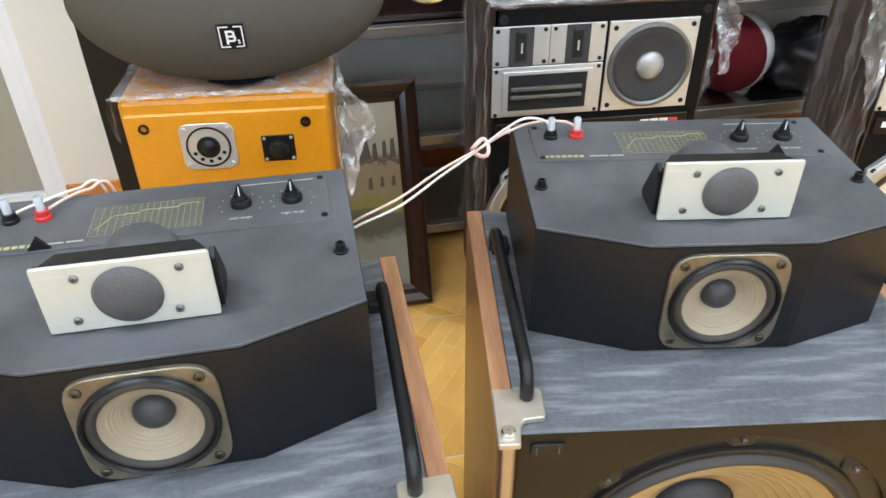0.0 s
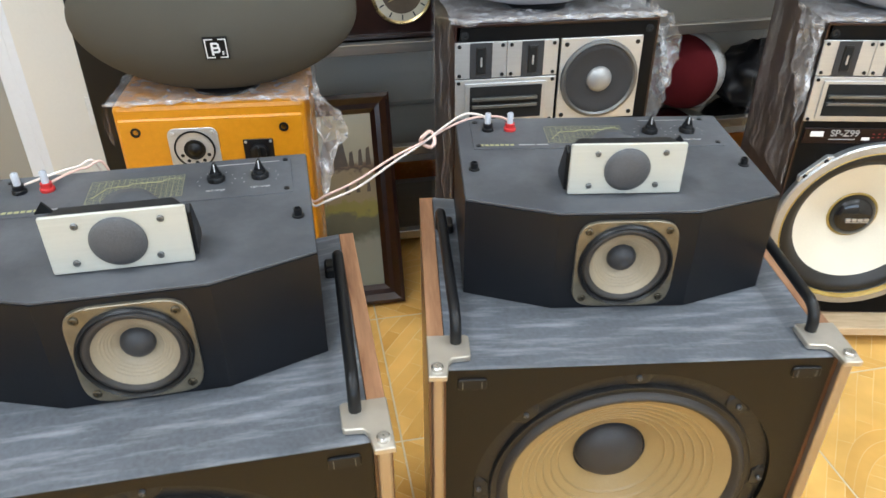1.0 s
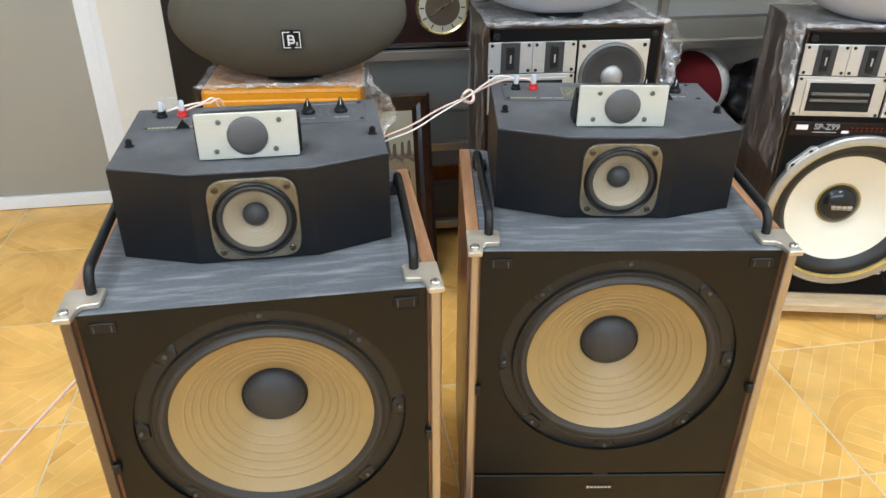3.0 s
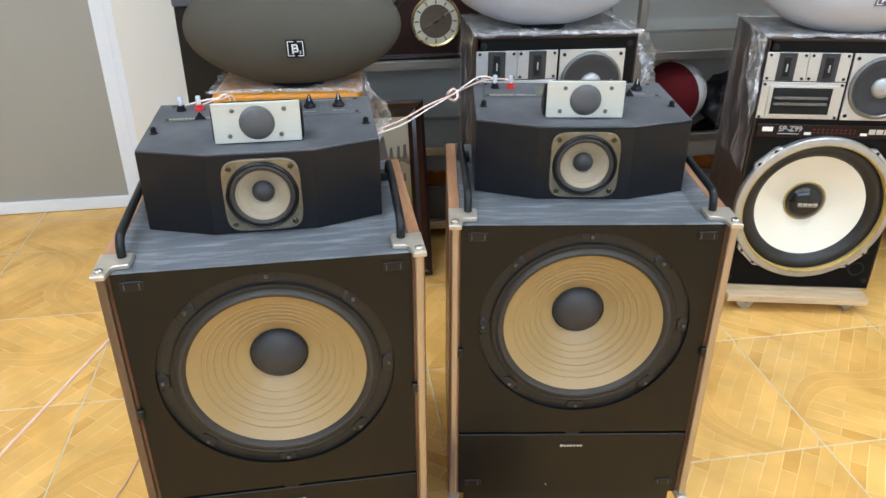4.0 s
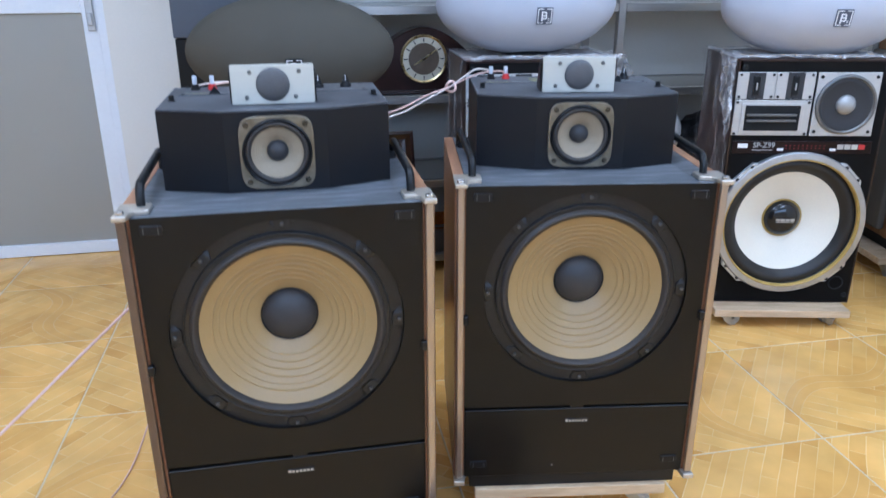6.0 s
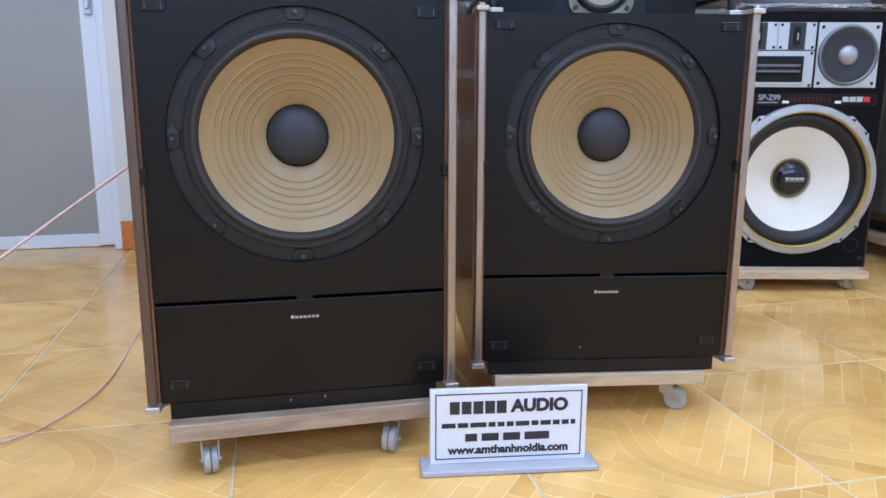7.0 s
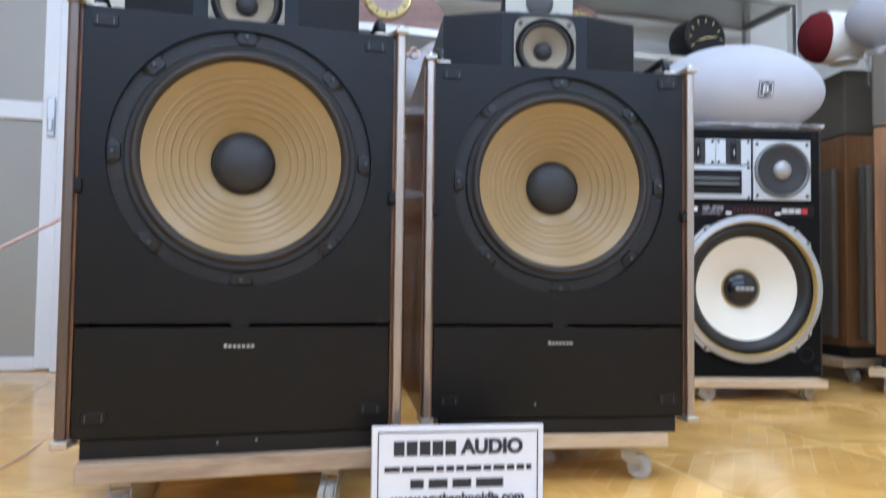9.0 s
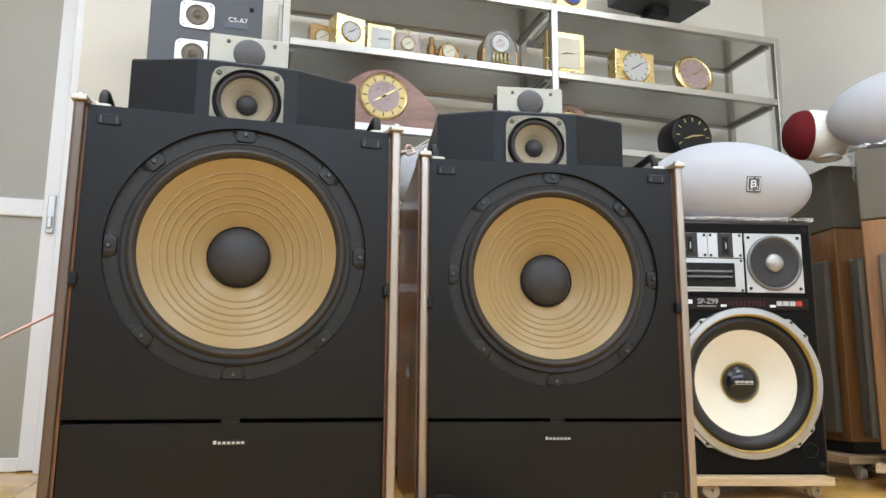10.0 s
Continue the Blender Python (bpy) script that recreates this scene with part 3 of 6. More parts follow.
def open_front(bm):
    """Takes away the face that looks along -y, so that a holed panel can close it."""
    bm.normal_update()
    bmesh.ops.delete(bm, geom=[f for f in bm.faces if f.normal.y < -0.99], context='FACES')
    return bm


def big_woofer(parent, cx, cz, y=0.0):
    """Recessed 38 cm woofer: sunk cast flange with eight screw lands, gasket, roll, ribbed tan cone, dark cap."""
    w = part("woofer", lathe([(0.2078, -0.006), (0.2070, -0.0085), (0.1840, -0.0085), (0.1838, -0.004), (0.1828, -0.0015), (0.1815, -0.0012), (0.1800, -0.0025), (0.1740, -0.003), (0.1735, -0.012)], 128, (cx, y, cz)), M_FRAME, parent, "dark cast woofer frame", smooth=35)
    roll = [(0.1745 - 0.0165 * i / 10, -0.004 + 0.0085 * math.sin(math.pi * i / 10)) for i in range(11)]
    part("surround", lathe([(0.1755, -0.008), *roll, (0.1570, -0.0075)], 128, (cx, y, cz)), M_FOAM, w, "dark rolled surround", smooth=60)
    prof = []
    ribs = (0.1365, 0.1260, 0.1145, 0.1025, 0.0905, 0.0785)
    for i in range(110):
        s = i / 109
        r = 0.1582 - s * (0.1582 - 0.050)
        d = -0.005 - 0.064 * s ** 0.94
        d += sum(0.0016 * math.exp(-((r - q) / 0.0009) ** 2) for q in ribs)
        prof.append((r, d))
    part("cone", lathe(prof, 112, (cx, y, cz)), M_CONE, w, "ribbed tan paper cone", smooth=60)
    cap = [(0.0505 * math.cos(radians(a)), -0.069 + 0.027 * math.sin(radians(a))) for a in range(0, 90, 9)] + [(0, -0.042)]
    part("dust_cap", lathe([(0.0535, -0.069), (0.0530, -0.0655), *cap], 56, (cx, y, cz)), M_DUSTCAP, w, "dark felt dust cap", smooth=60)
    for k in range(8):
        a = math.pi / 2 + k * math.pi / 4
        # a land that swells from the flange round each screw and runs out to the rim
        land, n = bmesh.new(), 14
        inner, outer, low_in, low_out = [], [], [], []
        for i in range(n + 1):
            u = 2 * i / n - 1
            b = a + u * 0.125
            swell = 1 / (1 + math.exp((abs(u) - 0.66) * 16))
            ri, ro = 0.1985 - 0.0115 * swell, 0.2064
            z_ = -0.0083 + 0.0040 * swell
            for row, rr, dd in ((low_in, ri - 0.0012, -0.0088), (inner, ri, z_), (outer, ro - 0.001, z_ - 0.0006), (low_out, ro, -0.0088)):
                row.append(land.verts.new((cx + rr * math.cos(b), y - dd, cz + rr * math.sin(b))))
        for ra, rb in ((low_in, inner), (inner, outer), (outer, low_out)):
            for i in range(n):
                land.faces.new((ra[i], ra[i + 1], rb[i + 1], rb[i]))
        bmesh.ops.recalc_face_normals(land, faces=land.faces)
        pad = part("screw_land", land, M_FRAME, w, smooth=40)
        screw(pad, cx + 0.1985 * math.cos(a), y + 0.0030, cz + 0.1985 * math.sin(a), 0.0036, M_DARKSCREW)
    return w


def mid_plate(cx, cz, y, k=64):
    """A rounded square plate with a round opening."""
    bm = bmesh.new()
    loops = []
    outline = []
    for i in range(k):
        a = 2 * math.pi * i / k
        c_, s_ = math.cos(a), math.sin(a)
        n_ = 5.5
        t = 0.0662 / (abs(c_) ** n_ + abs(s_) ** n_) ** (1 / n_)
        outline.append((c_ * t, s_ * t))
    for yy, q in ((y + 0.003, 1.0), (y - 0.0035, 1.0), (y - 0.0045, 0.985)):
        loops.append([bm.verts.new((cx + x * q, yy, cz + z * q)) for x, z in outline])
    for yy in (y - 0.0045, y + 0.008):
        loops.append([bm.verts.new((cx + 0.0595 * math.cos(2 * math.pi * i / k), yy, cz + 0.0595 * math.sin(2 * math.pi * i / k))) for i in range(k)])
    for a_, b_ in zip(loops, loops[1:]):
        for i in range(k):
            bm.faces.new((a_[i], a_[(i + 1) % k], b_[(i + 1) % k], b_[i]))
    bmesh.ops.recalc_face_normals(bm, faces=bm.faces)
    return bm


def mid_driver(parent, cx, cz, y):
    p = part("midrange_driver", mid_plate(cx, cz, y), M_MIDPLATE, parent, "dull gold square-framed midrange driver", smooth=30)
    part("rim", lathe([(0.062, 0.002), (0.062, 0.008), (0.0595, 0.011), (0.0575, 0.009), (0.056, 0.0045)], 64, (cx, y, cz)), M_BLACK, p, smooth=40)
    roll = [(0.0575 - 0.011 * i / 6, 0.0045 + 0.004 * math.sin(math.pi * i / 6)) for i in range(7)]
    part("surround", lathe(roll, 64, (cx, y, cz)), M_FOAM, p, smooth=60)
    prof = []
    for i in range(32):
        s = i / 31
        prof.append((0.0468 - s * 0.0278, 0.004 - 0.020 * s ** 0.9 + sum(0.0009 * math.exp(-((s - q) / 0.03) ** 2) for q in (0.3, 0.42, 0.54, 0.66))))
    part("cone", lathe(prof, 64, (cx, y, cz)), M_CONE_PALE, p, "cream paper cone", smooth=60)
    cap = [(0.0195 * math.cos(radians(a)), -0.016 + 0.015 * math.sin(radians(a))) for a in range(0, 90, 10)] + [(0, -0.001)]
    part("dust_cap", lathe(cap, 32, (cx, y, cz)), M_DUSTCAP, p, smooth=60)
    for sx_ in (-1, 1):
        for sz_ in (-1, 1):
            screw(p, cx + sx_ * 0.0518, y - 0.004, cz + sz_ * 0.0518, 0.0054, M_MIDSCREW)
    return p


def caster(parent, x, y, z, turn):
    c = part("caster", box(-0.022, 0.022, -0.024, 0.024, -0.004, 0.0, 0.001), M_ZINC, parent, "zinc swivel caster with grey nylon wheel")
    c.matrix_local = pose(x, y, z, 0, 0, turn)
    part("fork", prism([(-0.016, -0.014), (0.010, -0.014), (0.030, -0.046), (0.012, -0.050), (-0.016, -0.026)], -0.015, -0.013, turn=UPRIGHT), M_ZINC, c)
    part("fork", prism([(-0.016, -0.014), (0.010, -0.014), (0.030, -0.046), (0.012, -0.050), (-0.016, -0.026)], 0.013, 0.015, turn=UPRIGHT), M_ZINC, c)
    part("crown", box(-0.017, 0.013, -0.0155, 0.0155, -0.016, -0.004, 0.002), M_ZINC, c)
    part("wheel", lathe([(0.006, -0.0125), (0.020, -0.0125), (0.0235, -0.010), (0.0235, -0.0016), (0.0185, 0), (0.0235, 0.0016), (0.0235, 0.010), (0.020, 0.0125), (0.006, 0.0125)], 28, (0.018, 0, z and -(z - 0.0235))), M_WHEEL, c, smooth=35)
    part("axle", lathe([(0, -0.019), (0.0035, -0.019), (0.0035, 0.019), (0, 0.019)], 10, (0.018, 0, -(z - 0.0235))), M_ZINC, c)
    return c


def dolly(m, hw, depth, label, z=0.066, th=0.033, spin=(-84, -118, -30, 110), board=M_PALEPINE):
    d = thing("dolly", m, label, "dolly", "speaker dollies")
    n = 3
    for i in range(n):
        y0 = depth * i / n
        part("board", box(-hw, hw, y0 + 0.001, y0 + depth / n - 0.001, z, z + th, 0.0015), board, d)
    part("batten", box(-hw + 0.02, -hw + 0.09, 0.02, depth - 0.02, z - 0.0005, z), board, d)
    for k, (x, y) in enumerate(((-hw + 0.06, 0.045), (hw - 0.06, 0.045), (-hw + 0.06, depth - 0.05), (hw - 0.06, depth - 0.05))):
        caster(d, x, y, z, spin[k])
    return d


# ---- the pair of large monitors: bass cabinet ----
W, TOP, TRAY, DEPTH = 0.266, 0.799, 0.7945, 0.43


def bass_cabinet(m, label, spares, rods=(M_ROD, M_ROD)):
    s = thing("bass_cabinet", m, label, "loudspeaker", "pair of large loudspeakers")
    bm = holed_panel(-0.2435, 0.2435, 0.3035, TRAY, 0.0, 0.570, 0.2075)
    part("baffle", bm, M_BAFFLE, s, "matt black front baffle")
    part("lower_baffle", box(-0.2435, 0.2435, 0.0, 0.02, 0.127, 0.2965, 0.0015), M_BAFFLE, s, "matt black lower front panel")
    part("baffle_tab", box(-0.014, 0.014, 0.002, 0.02, 0.295, 0.305), M_BLACK, s)
    part("cabinet_body", box(-0.2437, 0.2437, 0.125, DEPTH, 0.127, TRAY - 0.005), M_BAFFLE, s)
    part("plinth", box(-0.231, 0.231, 0.004, DEPTH - 0.02, 0.096, 0.1265, 0.002), M_BLACK, s, "recessed black plinth")
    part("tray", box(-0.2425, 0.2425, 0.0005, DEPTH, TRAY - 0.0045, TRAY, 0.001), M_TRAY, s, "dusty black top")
    for sg in (-1, 1):
        lip = prism([(sg * 0.206, TRAY), (sg * 0.2437, TOP), (sg * 0.2437, TRAY)], 0.06, DEPTH, turn=Matrix(((1, 0, 0, 0), (0, 0, 1, 0), (0, 1, 0, 0), (0, 0, 0, 1))))
        bmesh.ops.recalc_face_normals(lip, faces=lip.faces)
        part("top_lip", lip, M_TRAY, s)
        side = part("side_panel", box(min(sg * 0.2445, sg * W), max(sg * 0.2445, sg * W), 0.002, DEPTH, 0.1295, TOP - 0.003), M_WALNUT, s, "walnut-veneered side panel")
        part("panel_edge", box(min(sg * 0.2445, sg * W), max(sg * 0.2445, sg * W), 0.002, DEPTH, TOP - 0.003, TOP, 0.0008), M_EDGE, side, "bare wood edge")
        part("corner_rod", box(sg * 0.2555 - 0.0075, sg * 0.2555 + 0.0075, -0.012, 0.0015, 0.1295, TOP - 0.001, 0.004, 3), rods[sg > 0], s, "rounded metal edge strip")
        # corner bracket: an L plate with a slotted bolt, at the top and the foot
        for top in (True, False):
            pts = [(sg * 0.267, -0.020), (sg * 0.244, -0.020), (sg * 0.241, 0.006), (sg * 0.236, 0.013), (sg * 0.215, 0.015), (sg * 0.213, 0.019), (sg * 0.213, 0.054), (sg * 0.217, 0.058), (sg * 0.267, 0.058)]
            za, zb = (TOP - 0.004, TOP + 0.0045) if top else (0.1185, 0.1293)
            br = part("bracket", prism(pts if sg < 0 else pts[::-1], za, zb, 0.0012), M_BRACKET, s, "cast zinc corner bracket")
            if top:
                part("bolt", lathe([(0, zb), (0.0075, zb), (0.0075, zb + 0.0045), (0.006, zb + 0.006), (0.0012, zb + 0.006), (0.0012, zb + 0.004), (0, zb + 0.004)], 20, (sg * 0.2555, -0.006, 0), face=False), M_CHROME, br, "slotted bolt", smooth=35)
        hz = TOP + 0.038
        rod = arc_points([(sg * 0.230, 0.044, TOP - 0.002), (sg * 0.230, 0.044, hz), (sg * 0.236, 0.330, hz), (sg * 0.236, 0.330, TRAY)], 0.028, 7)
        hd = part("handle", tube(rod, 0.0076, 12), M_BLACK, s, "black tubular carrying handle", smooth=50)
        part("handle_foot", box(sg * 0.228 - 0.012, sg * 0.228 + 0.012, 0.315, 0.345, TRAY, TRAY + 0.018, 0.003), M_BLACK, hd)
        for zc in (0.772, 0.160):
            clip = part("grille_clip", plate(0.0185, 0.0085, 0.004, sg * 0.212, zc, 0.001, -0.003, 0.001), M_BLACK, s, "black grille clip")
            part("clip_slot", box(sg * 0.212 - 0.0125, sg * 0.212 - 0.0113, -0.0038, -0.003, zc - 0.006, zc + 0.005), M_DARKSCREW, clip)
            part("clip_slot", box(sg * 0.212 + 0.0113, sg * 0.212 + 0.0125, -0.0038, -0.003, zc - 0.006, zc + 0.005), M_DARKSCREW, clip)
        part("grille_catch", box(sg * 0.246 - 0.008, sg * 0.246 + 0.008, -0.010, 0.001, 0.504, 0.524, 0.002), M_BLACK, s)
    big_woofer(s, 0.0, 0.570)
    # maker's badge as a plain silver shape
    bd = part("badge", box(-0.026, 0.026, -0.002, 0.0, 0.2625, 0.2715, 0.0006), M_BLACK, s)
    for q in range(7):
        part("badge_mark", box(-0.0245 + 0.007 * q, -0.0195 + 0.007 * q, -0.003, -0.002, 0.2647, 0.2685 if q else 0.2700), M_ALUM, bd)
    for px, pz in spares:
        part("paint_chip", box(px, px + 0.003, 0.0034 if pz < 0.127 else -0.0006, 0.006, pz, pz + 0.004, 0.0004), M_GREYPRINT, s)
    return s


def mid_high_head(m, label, side):
    """The angled box on top: midrange in front, tweeter on its roof, controls behind."""
    s = thing("midrange_head", m, label, "loudspeaker", "pair of midrange heads")
    H0, H1 = TRAY + 0.001, 0.9445
    out = [(-0.091, 0.0), (0.091, 0.0), (0.208, 0.041), (0.208, 0.303), (-0.208, 0.303), (-0.208, 0.041)]
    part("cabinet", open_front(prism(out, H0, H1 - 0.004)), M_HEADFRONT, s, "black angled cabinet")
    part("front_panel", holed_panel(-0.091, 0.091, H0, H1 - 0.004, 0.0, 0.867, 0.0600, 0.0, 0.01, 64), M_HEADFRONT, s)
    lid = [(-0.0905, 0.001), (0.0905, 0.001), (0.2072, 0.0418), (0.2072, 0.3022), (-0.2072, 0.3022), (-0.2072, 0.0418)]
    # lid in the lighter tone, walls in the darker: top light painted in
    part("top_board", prism(lid, H1 - 0.004, H1, 0.0008), M_HEADTOP, s, "dusty dark grey top, toned lighter as if lit from above")
    mid_driver(s, 0.0, 0.867, -0.0005)
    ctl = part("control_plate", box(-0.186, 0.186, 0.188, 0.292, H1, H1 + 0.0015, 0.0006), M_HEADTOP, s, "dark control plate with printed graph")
    zt = H1 + 0.0016
    for x, col, lab in ((-0.160, M_BLACK, "black binding post"), (-0.126, M_RED, "red binding post")):
        p = part("binding_post", lathe([(0, zt), (0.0092, zt), (0.0092, zt + 0.004), (0.0074, zt + 0.005), (0.0074, zt + 0.011), (0, zt + 0.012)], 20, (x, 0.254, 0), face=False), col, ctl, lab, smooth=40)
        part("post_cap", lathe([(0, zt + 0.012), (0.0046, zt + 0.011), (0.0048, zt + 0.026), (0.0035, zt + 0.028), (0.003, zt + 0.024), (0, zt + 0.024)], 16, (x, 0.254, 0), face=False), M_CAP, p, "cloudy white cap", smooth=40)
    for x in (0.087, 0.144):
        kb = part("knob", lathe([(0, zt), (0.0118, zt), (0.0118, zt + 0.005), (0.0108, zt + 0.0068), (0.0085, zt + 0.0072), (0.0078, zt + 0.011), (0, zt + 0.012)], 28, (x, 0.239, 0), face=False), M_BLACK, ctl, "black pointer knob", smooth=35)
        part("pointer", prism([(-0.0080, 0.009), (0.0080, 0.009), (0.0014, 0.026), (-0.0014, 0.026)], -0.0022, 0.0022, 0.0006, turn=Matrix.Translation((x, 0.239, zt)) @ UPRIGHT), M_BLACK, kb)
        part("pointer_line", box(x - 0.0006, x + 0.0006, 0.2358, 0.2366, zt + 0.013, zt + 0.0245), M_WHITE, kb)
        for a in range(-4, 5):
            t = radians(90 + a * 30)
            part("scale_dot", box(x + 0.024 * math.cos(t) - 0.0007, x + 0.024 * math.cos(t) + 0.0007, 0.239 + 0.024 * math.sin(t) - 0.0007, 0.239 + 0.024 * math.sin(t) + 0.0007, zt, zt + 0.0003), M_GREYPRINT, ctl)
        lettering("knob_label", "mid range" if x < 0.11 else "high range", 0.0062, M_GREYPRINT, ctl, pose(x, 0.2105, zt))
    # response graph
    g0, g1, h0, h1 = -0.073, 0.045, 0.205, 0.264
    bm = bmesh.new()
    for i in range(17):
        x = g0 + (g1 - g0) * (i / 16) ** 0.9
        box(x - 0.00020, x + 0.00020, h0, h1, zt, zt + 0.0002, bm=bm)
    for i in range(15):
        y = h0 + (h1 - h0) * i / 14
        box(g0, g1, y - 0.00013, y + 0.00013, zt, zt + 0.0002, bm=bm)
    part("graph_grid", bm, M_YELLOW, ctl, "yellowish printed frequency graph")
    line = [(g0 + 0.006, h0 + 0.012), (g0 + 0.022, h0 + 0.038)]
    rnd = random.Random(4)
    for i in range(20):
        line.append((g0 + 0.022 + 0.092 * (i + 1) / 20, h0 + 0.040 + 0.010 * i / 20 + rnd.uniform(-0.0030, 0.0030)))
    part("graph_curve", tube([(x, y, zt + 0.0003) for x, y in line], 0.0006, 4), M_YELLOW, ctl)
    bm = bmesh.new()
    for i in range(7):
        box(-0.176 + 0.0075 * i, -0.1705 + 0.0075 * i, 0.197, 0.2025, zt, zt + 0.0003, bm=bm)
    part("badge_bars", bm, M_YELLOW, ctl)
    for q0, q1, q2, q3 in ((-0.118, -0.095, 0.198, 0.201), (-0.092, -0.075, 0.198, 0.201), (0.08, 0.17, 0.281, 0.2825)):
        part("small_print", box(q0, q1, q2, q3, zt, zt + 0.0003), M_GREYPRINT, ctl, "unreadable small print")
    for x in (-0.178, 0.178):
        for y in (0.198, 0.283):
            part("screw", lathe([(0, zt), (0.004, zt), (0.0035, zt + 0.0015), (0.001, zt + 0.0015), (0.001, zt + 0.0005), (0, zt + 0.0005)], 10, (x, y, 0), face=False), M_BLACK, ctl, smooth=40)
    for x in (-0.190, 0.190):
        part("corner_bolt", lathe([(0, H1), (0.0078, H1), (0.0078, H1 + 0.0015), (0.0052, H1 + 0.0024), (0.0052, H1 + 0.0105), (0.0037, H1 + 0.011), (0.0029, H1 + 0.007), (0, H1 + 0.007)], 18, (x, 0.126, 0), face=False), M_BLACK, s, "black socket bolt", smooth=40)
    # tweeter
    tw = part("tweeter", prism([(-0.0725, 0.0505), (0.0725, 0.0505), (0.0725, 0.058), (0.060, 0.078), (-0.060, 0.078), (-0.0725, 0.058)], H1 + 0.004, H1 + 0.067, 0.002), M_BLACK, s, "black tweeter pod on a swivel base")
    fp = part("face_plate", plate(0.0740, 0.0355, 0.0025, 0.0, 0.9815, 0.050, 0.0455, 0.001), M_TWPLATE, tw, "pale brushed aluminium face plate")
    part("mesh_dome", lathe([(0.0295, 0.0), (0.0300, 0.0015), *[(0.0292 * math.cos(radians(a)), 0.001 + 0.010 * math.sin(radians(a))) for a in range(8, 90, 9)], (0, 0.011)], 40, (0, 0.0455, 0.9815)), M_MESH, fp, "grey wire mesh dome", smooth=60)
    for sx_ in (-1, 1):
        for sz_ in (-1, 1):
            screw(fp, sx_ * 0.0435 + 0.004 * sz_, 0.0455, 0.9815 + sz_ * 0.0225, 0.0040, M_VANE)
        wing = prism([(0.056, 0.0), (0.098, 0.0), (0.102, 0.008), (0.078, 0.046), (0.068, 0.060), (0.056, 0.054)], -0.003, 0.003, 0.001, turn=Matrix.Translation((sx_ * 0.0745, 0, H1 + 0.003)) @ Matrix(((0, 0, 1, 0), (1, 0, 0, 0), (0, 1, 0, 0), (0, 0, 0, 1))))
        part("side_cheek", wing, M_BLACK, tw)
    part("angle_pointer", prism([(-0.012, 0), (0.012, 0), (0, 0.016)], -0.002, 0.002, turn=Matrix.Translation((side * 0.117, 0.192, H1 + 0.001)) @ UPRIGHT), M_BLACK, tw)
    part("swivel_base", lathe([(0, H1), (0.040, H1), (0.040, H1 + 0.004), (0.037, H1 + 0.034), (0.026, H1 + 0.048), (0, H1 + 0.054)], 40, (0, 0.120, 0), face=False), M_HEADTOP, tw, smooth=40)
    part("connector_block", box(0.0, 0.055, 0.077, 0.090, H1 + 0.048, H1 + 0.058, 0.002), M_BLACK, tw)
    return s


YAW_R = -8.5
bass_cabinet(pose(-0.3665, 0.269, 0.004, 0, 0, 0.0), "large black loudspeaker with walnut sides and handles on a wooden dolly", [(-0.032, 0.1125), (0.028, 0.1140)], (M_ROD_DARK, M_ROD))
bass_cabinet(pose(0.222, 0.336, -0.003, 0, 0, YAW_R), "large black loudspeaker with walnut sides, angled towards its neighbour", [(-0.05, 0.150)])
mid_high_head(pose(-0.3665, 0.388, 0.004, 0, 0, 0.0), "dusty black angled midrange head with a tweeter pod on top", -1)
mid_high_head(pose(0.235, 0.4515, -0.003, 0, 0, -9.4), "dusty black angled midrange head turned inwards, tweeter pod on top", 1)
dolly(pose(-0.374, 0.247, 0, 0, 0, 1.5), 0.224, 0.42, "raw wooden board dolly on four casters under a loudspeaker", z=0.070, th=0.030, board=M_PINE)
dolly(pose(0.217, 0.329, 0, 0, 0, YAW_R), 0.215, 0.44, "pale wooden dolly on four casters under a loudspeaker", z=0.067, th=0.026, spin=(150, -20, 40, 10))


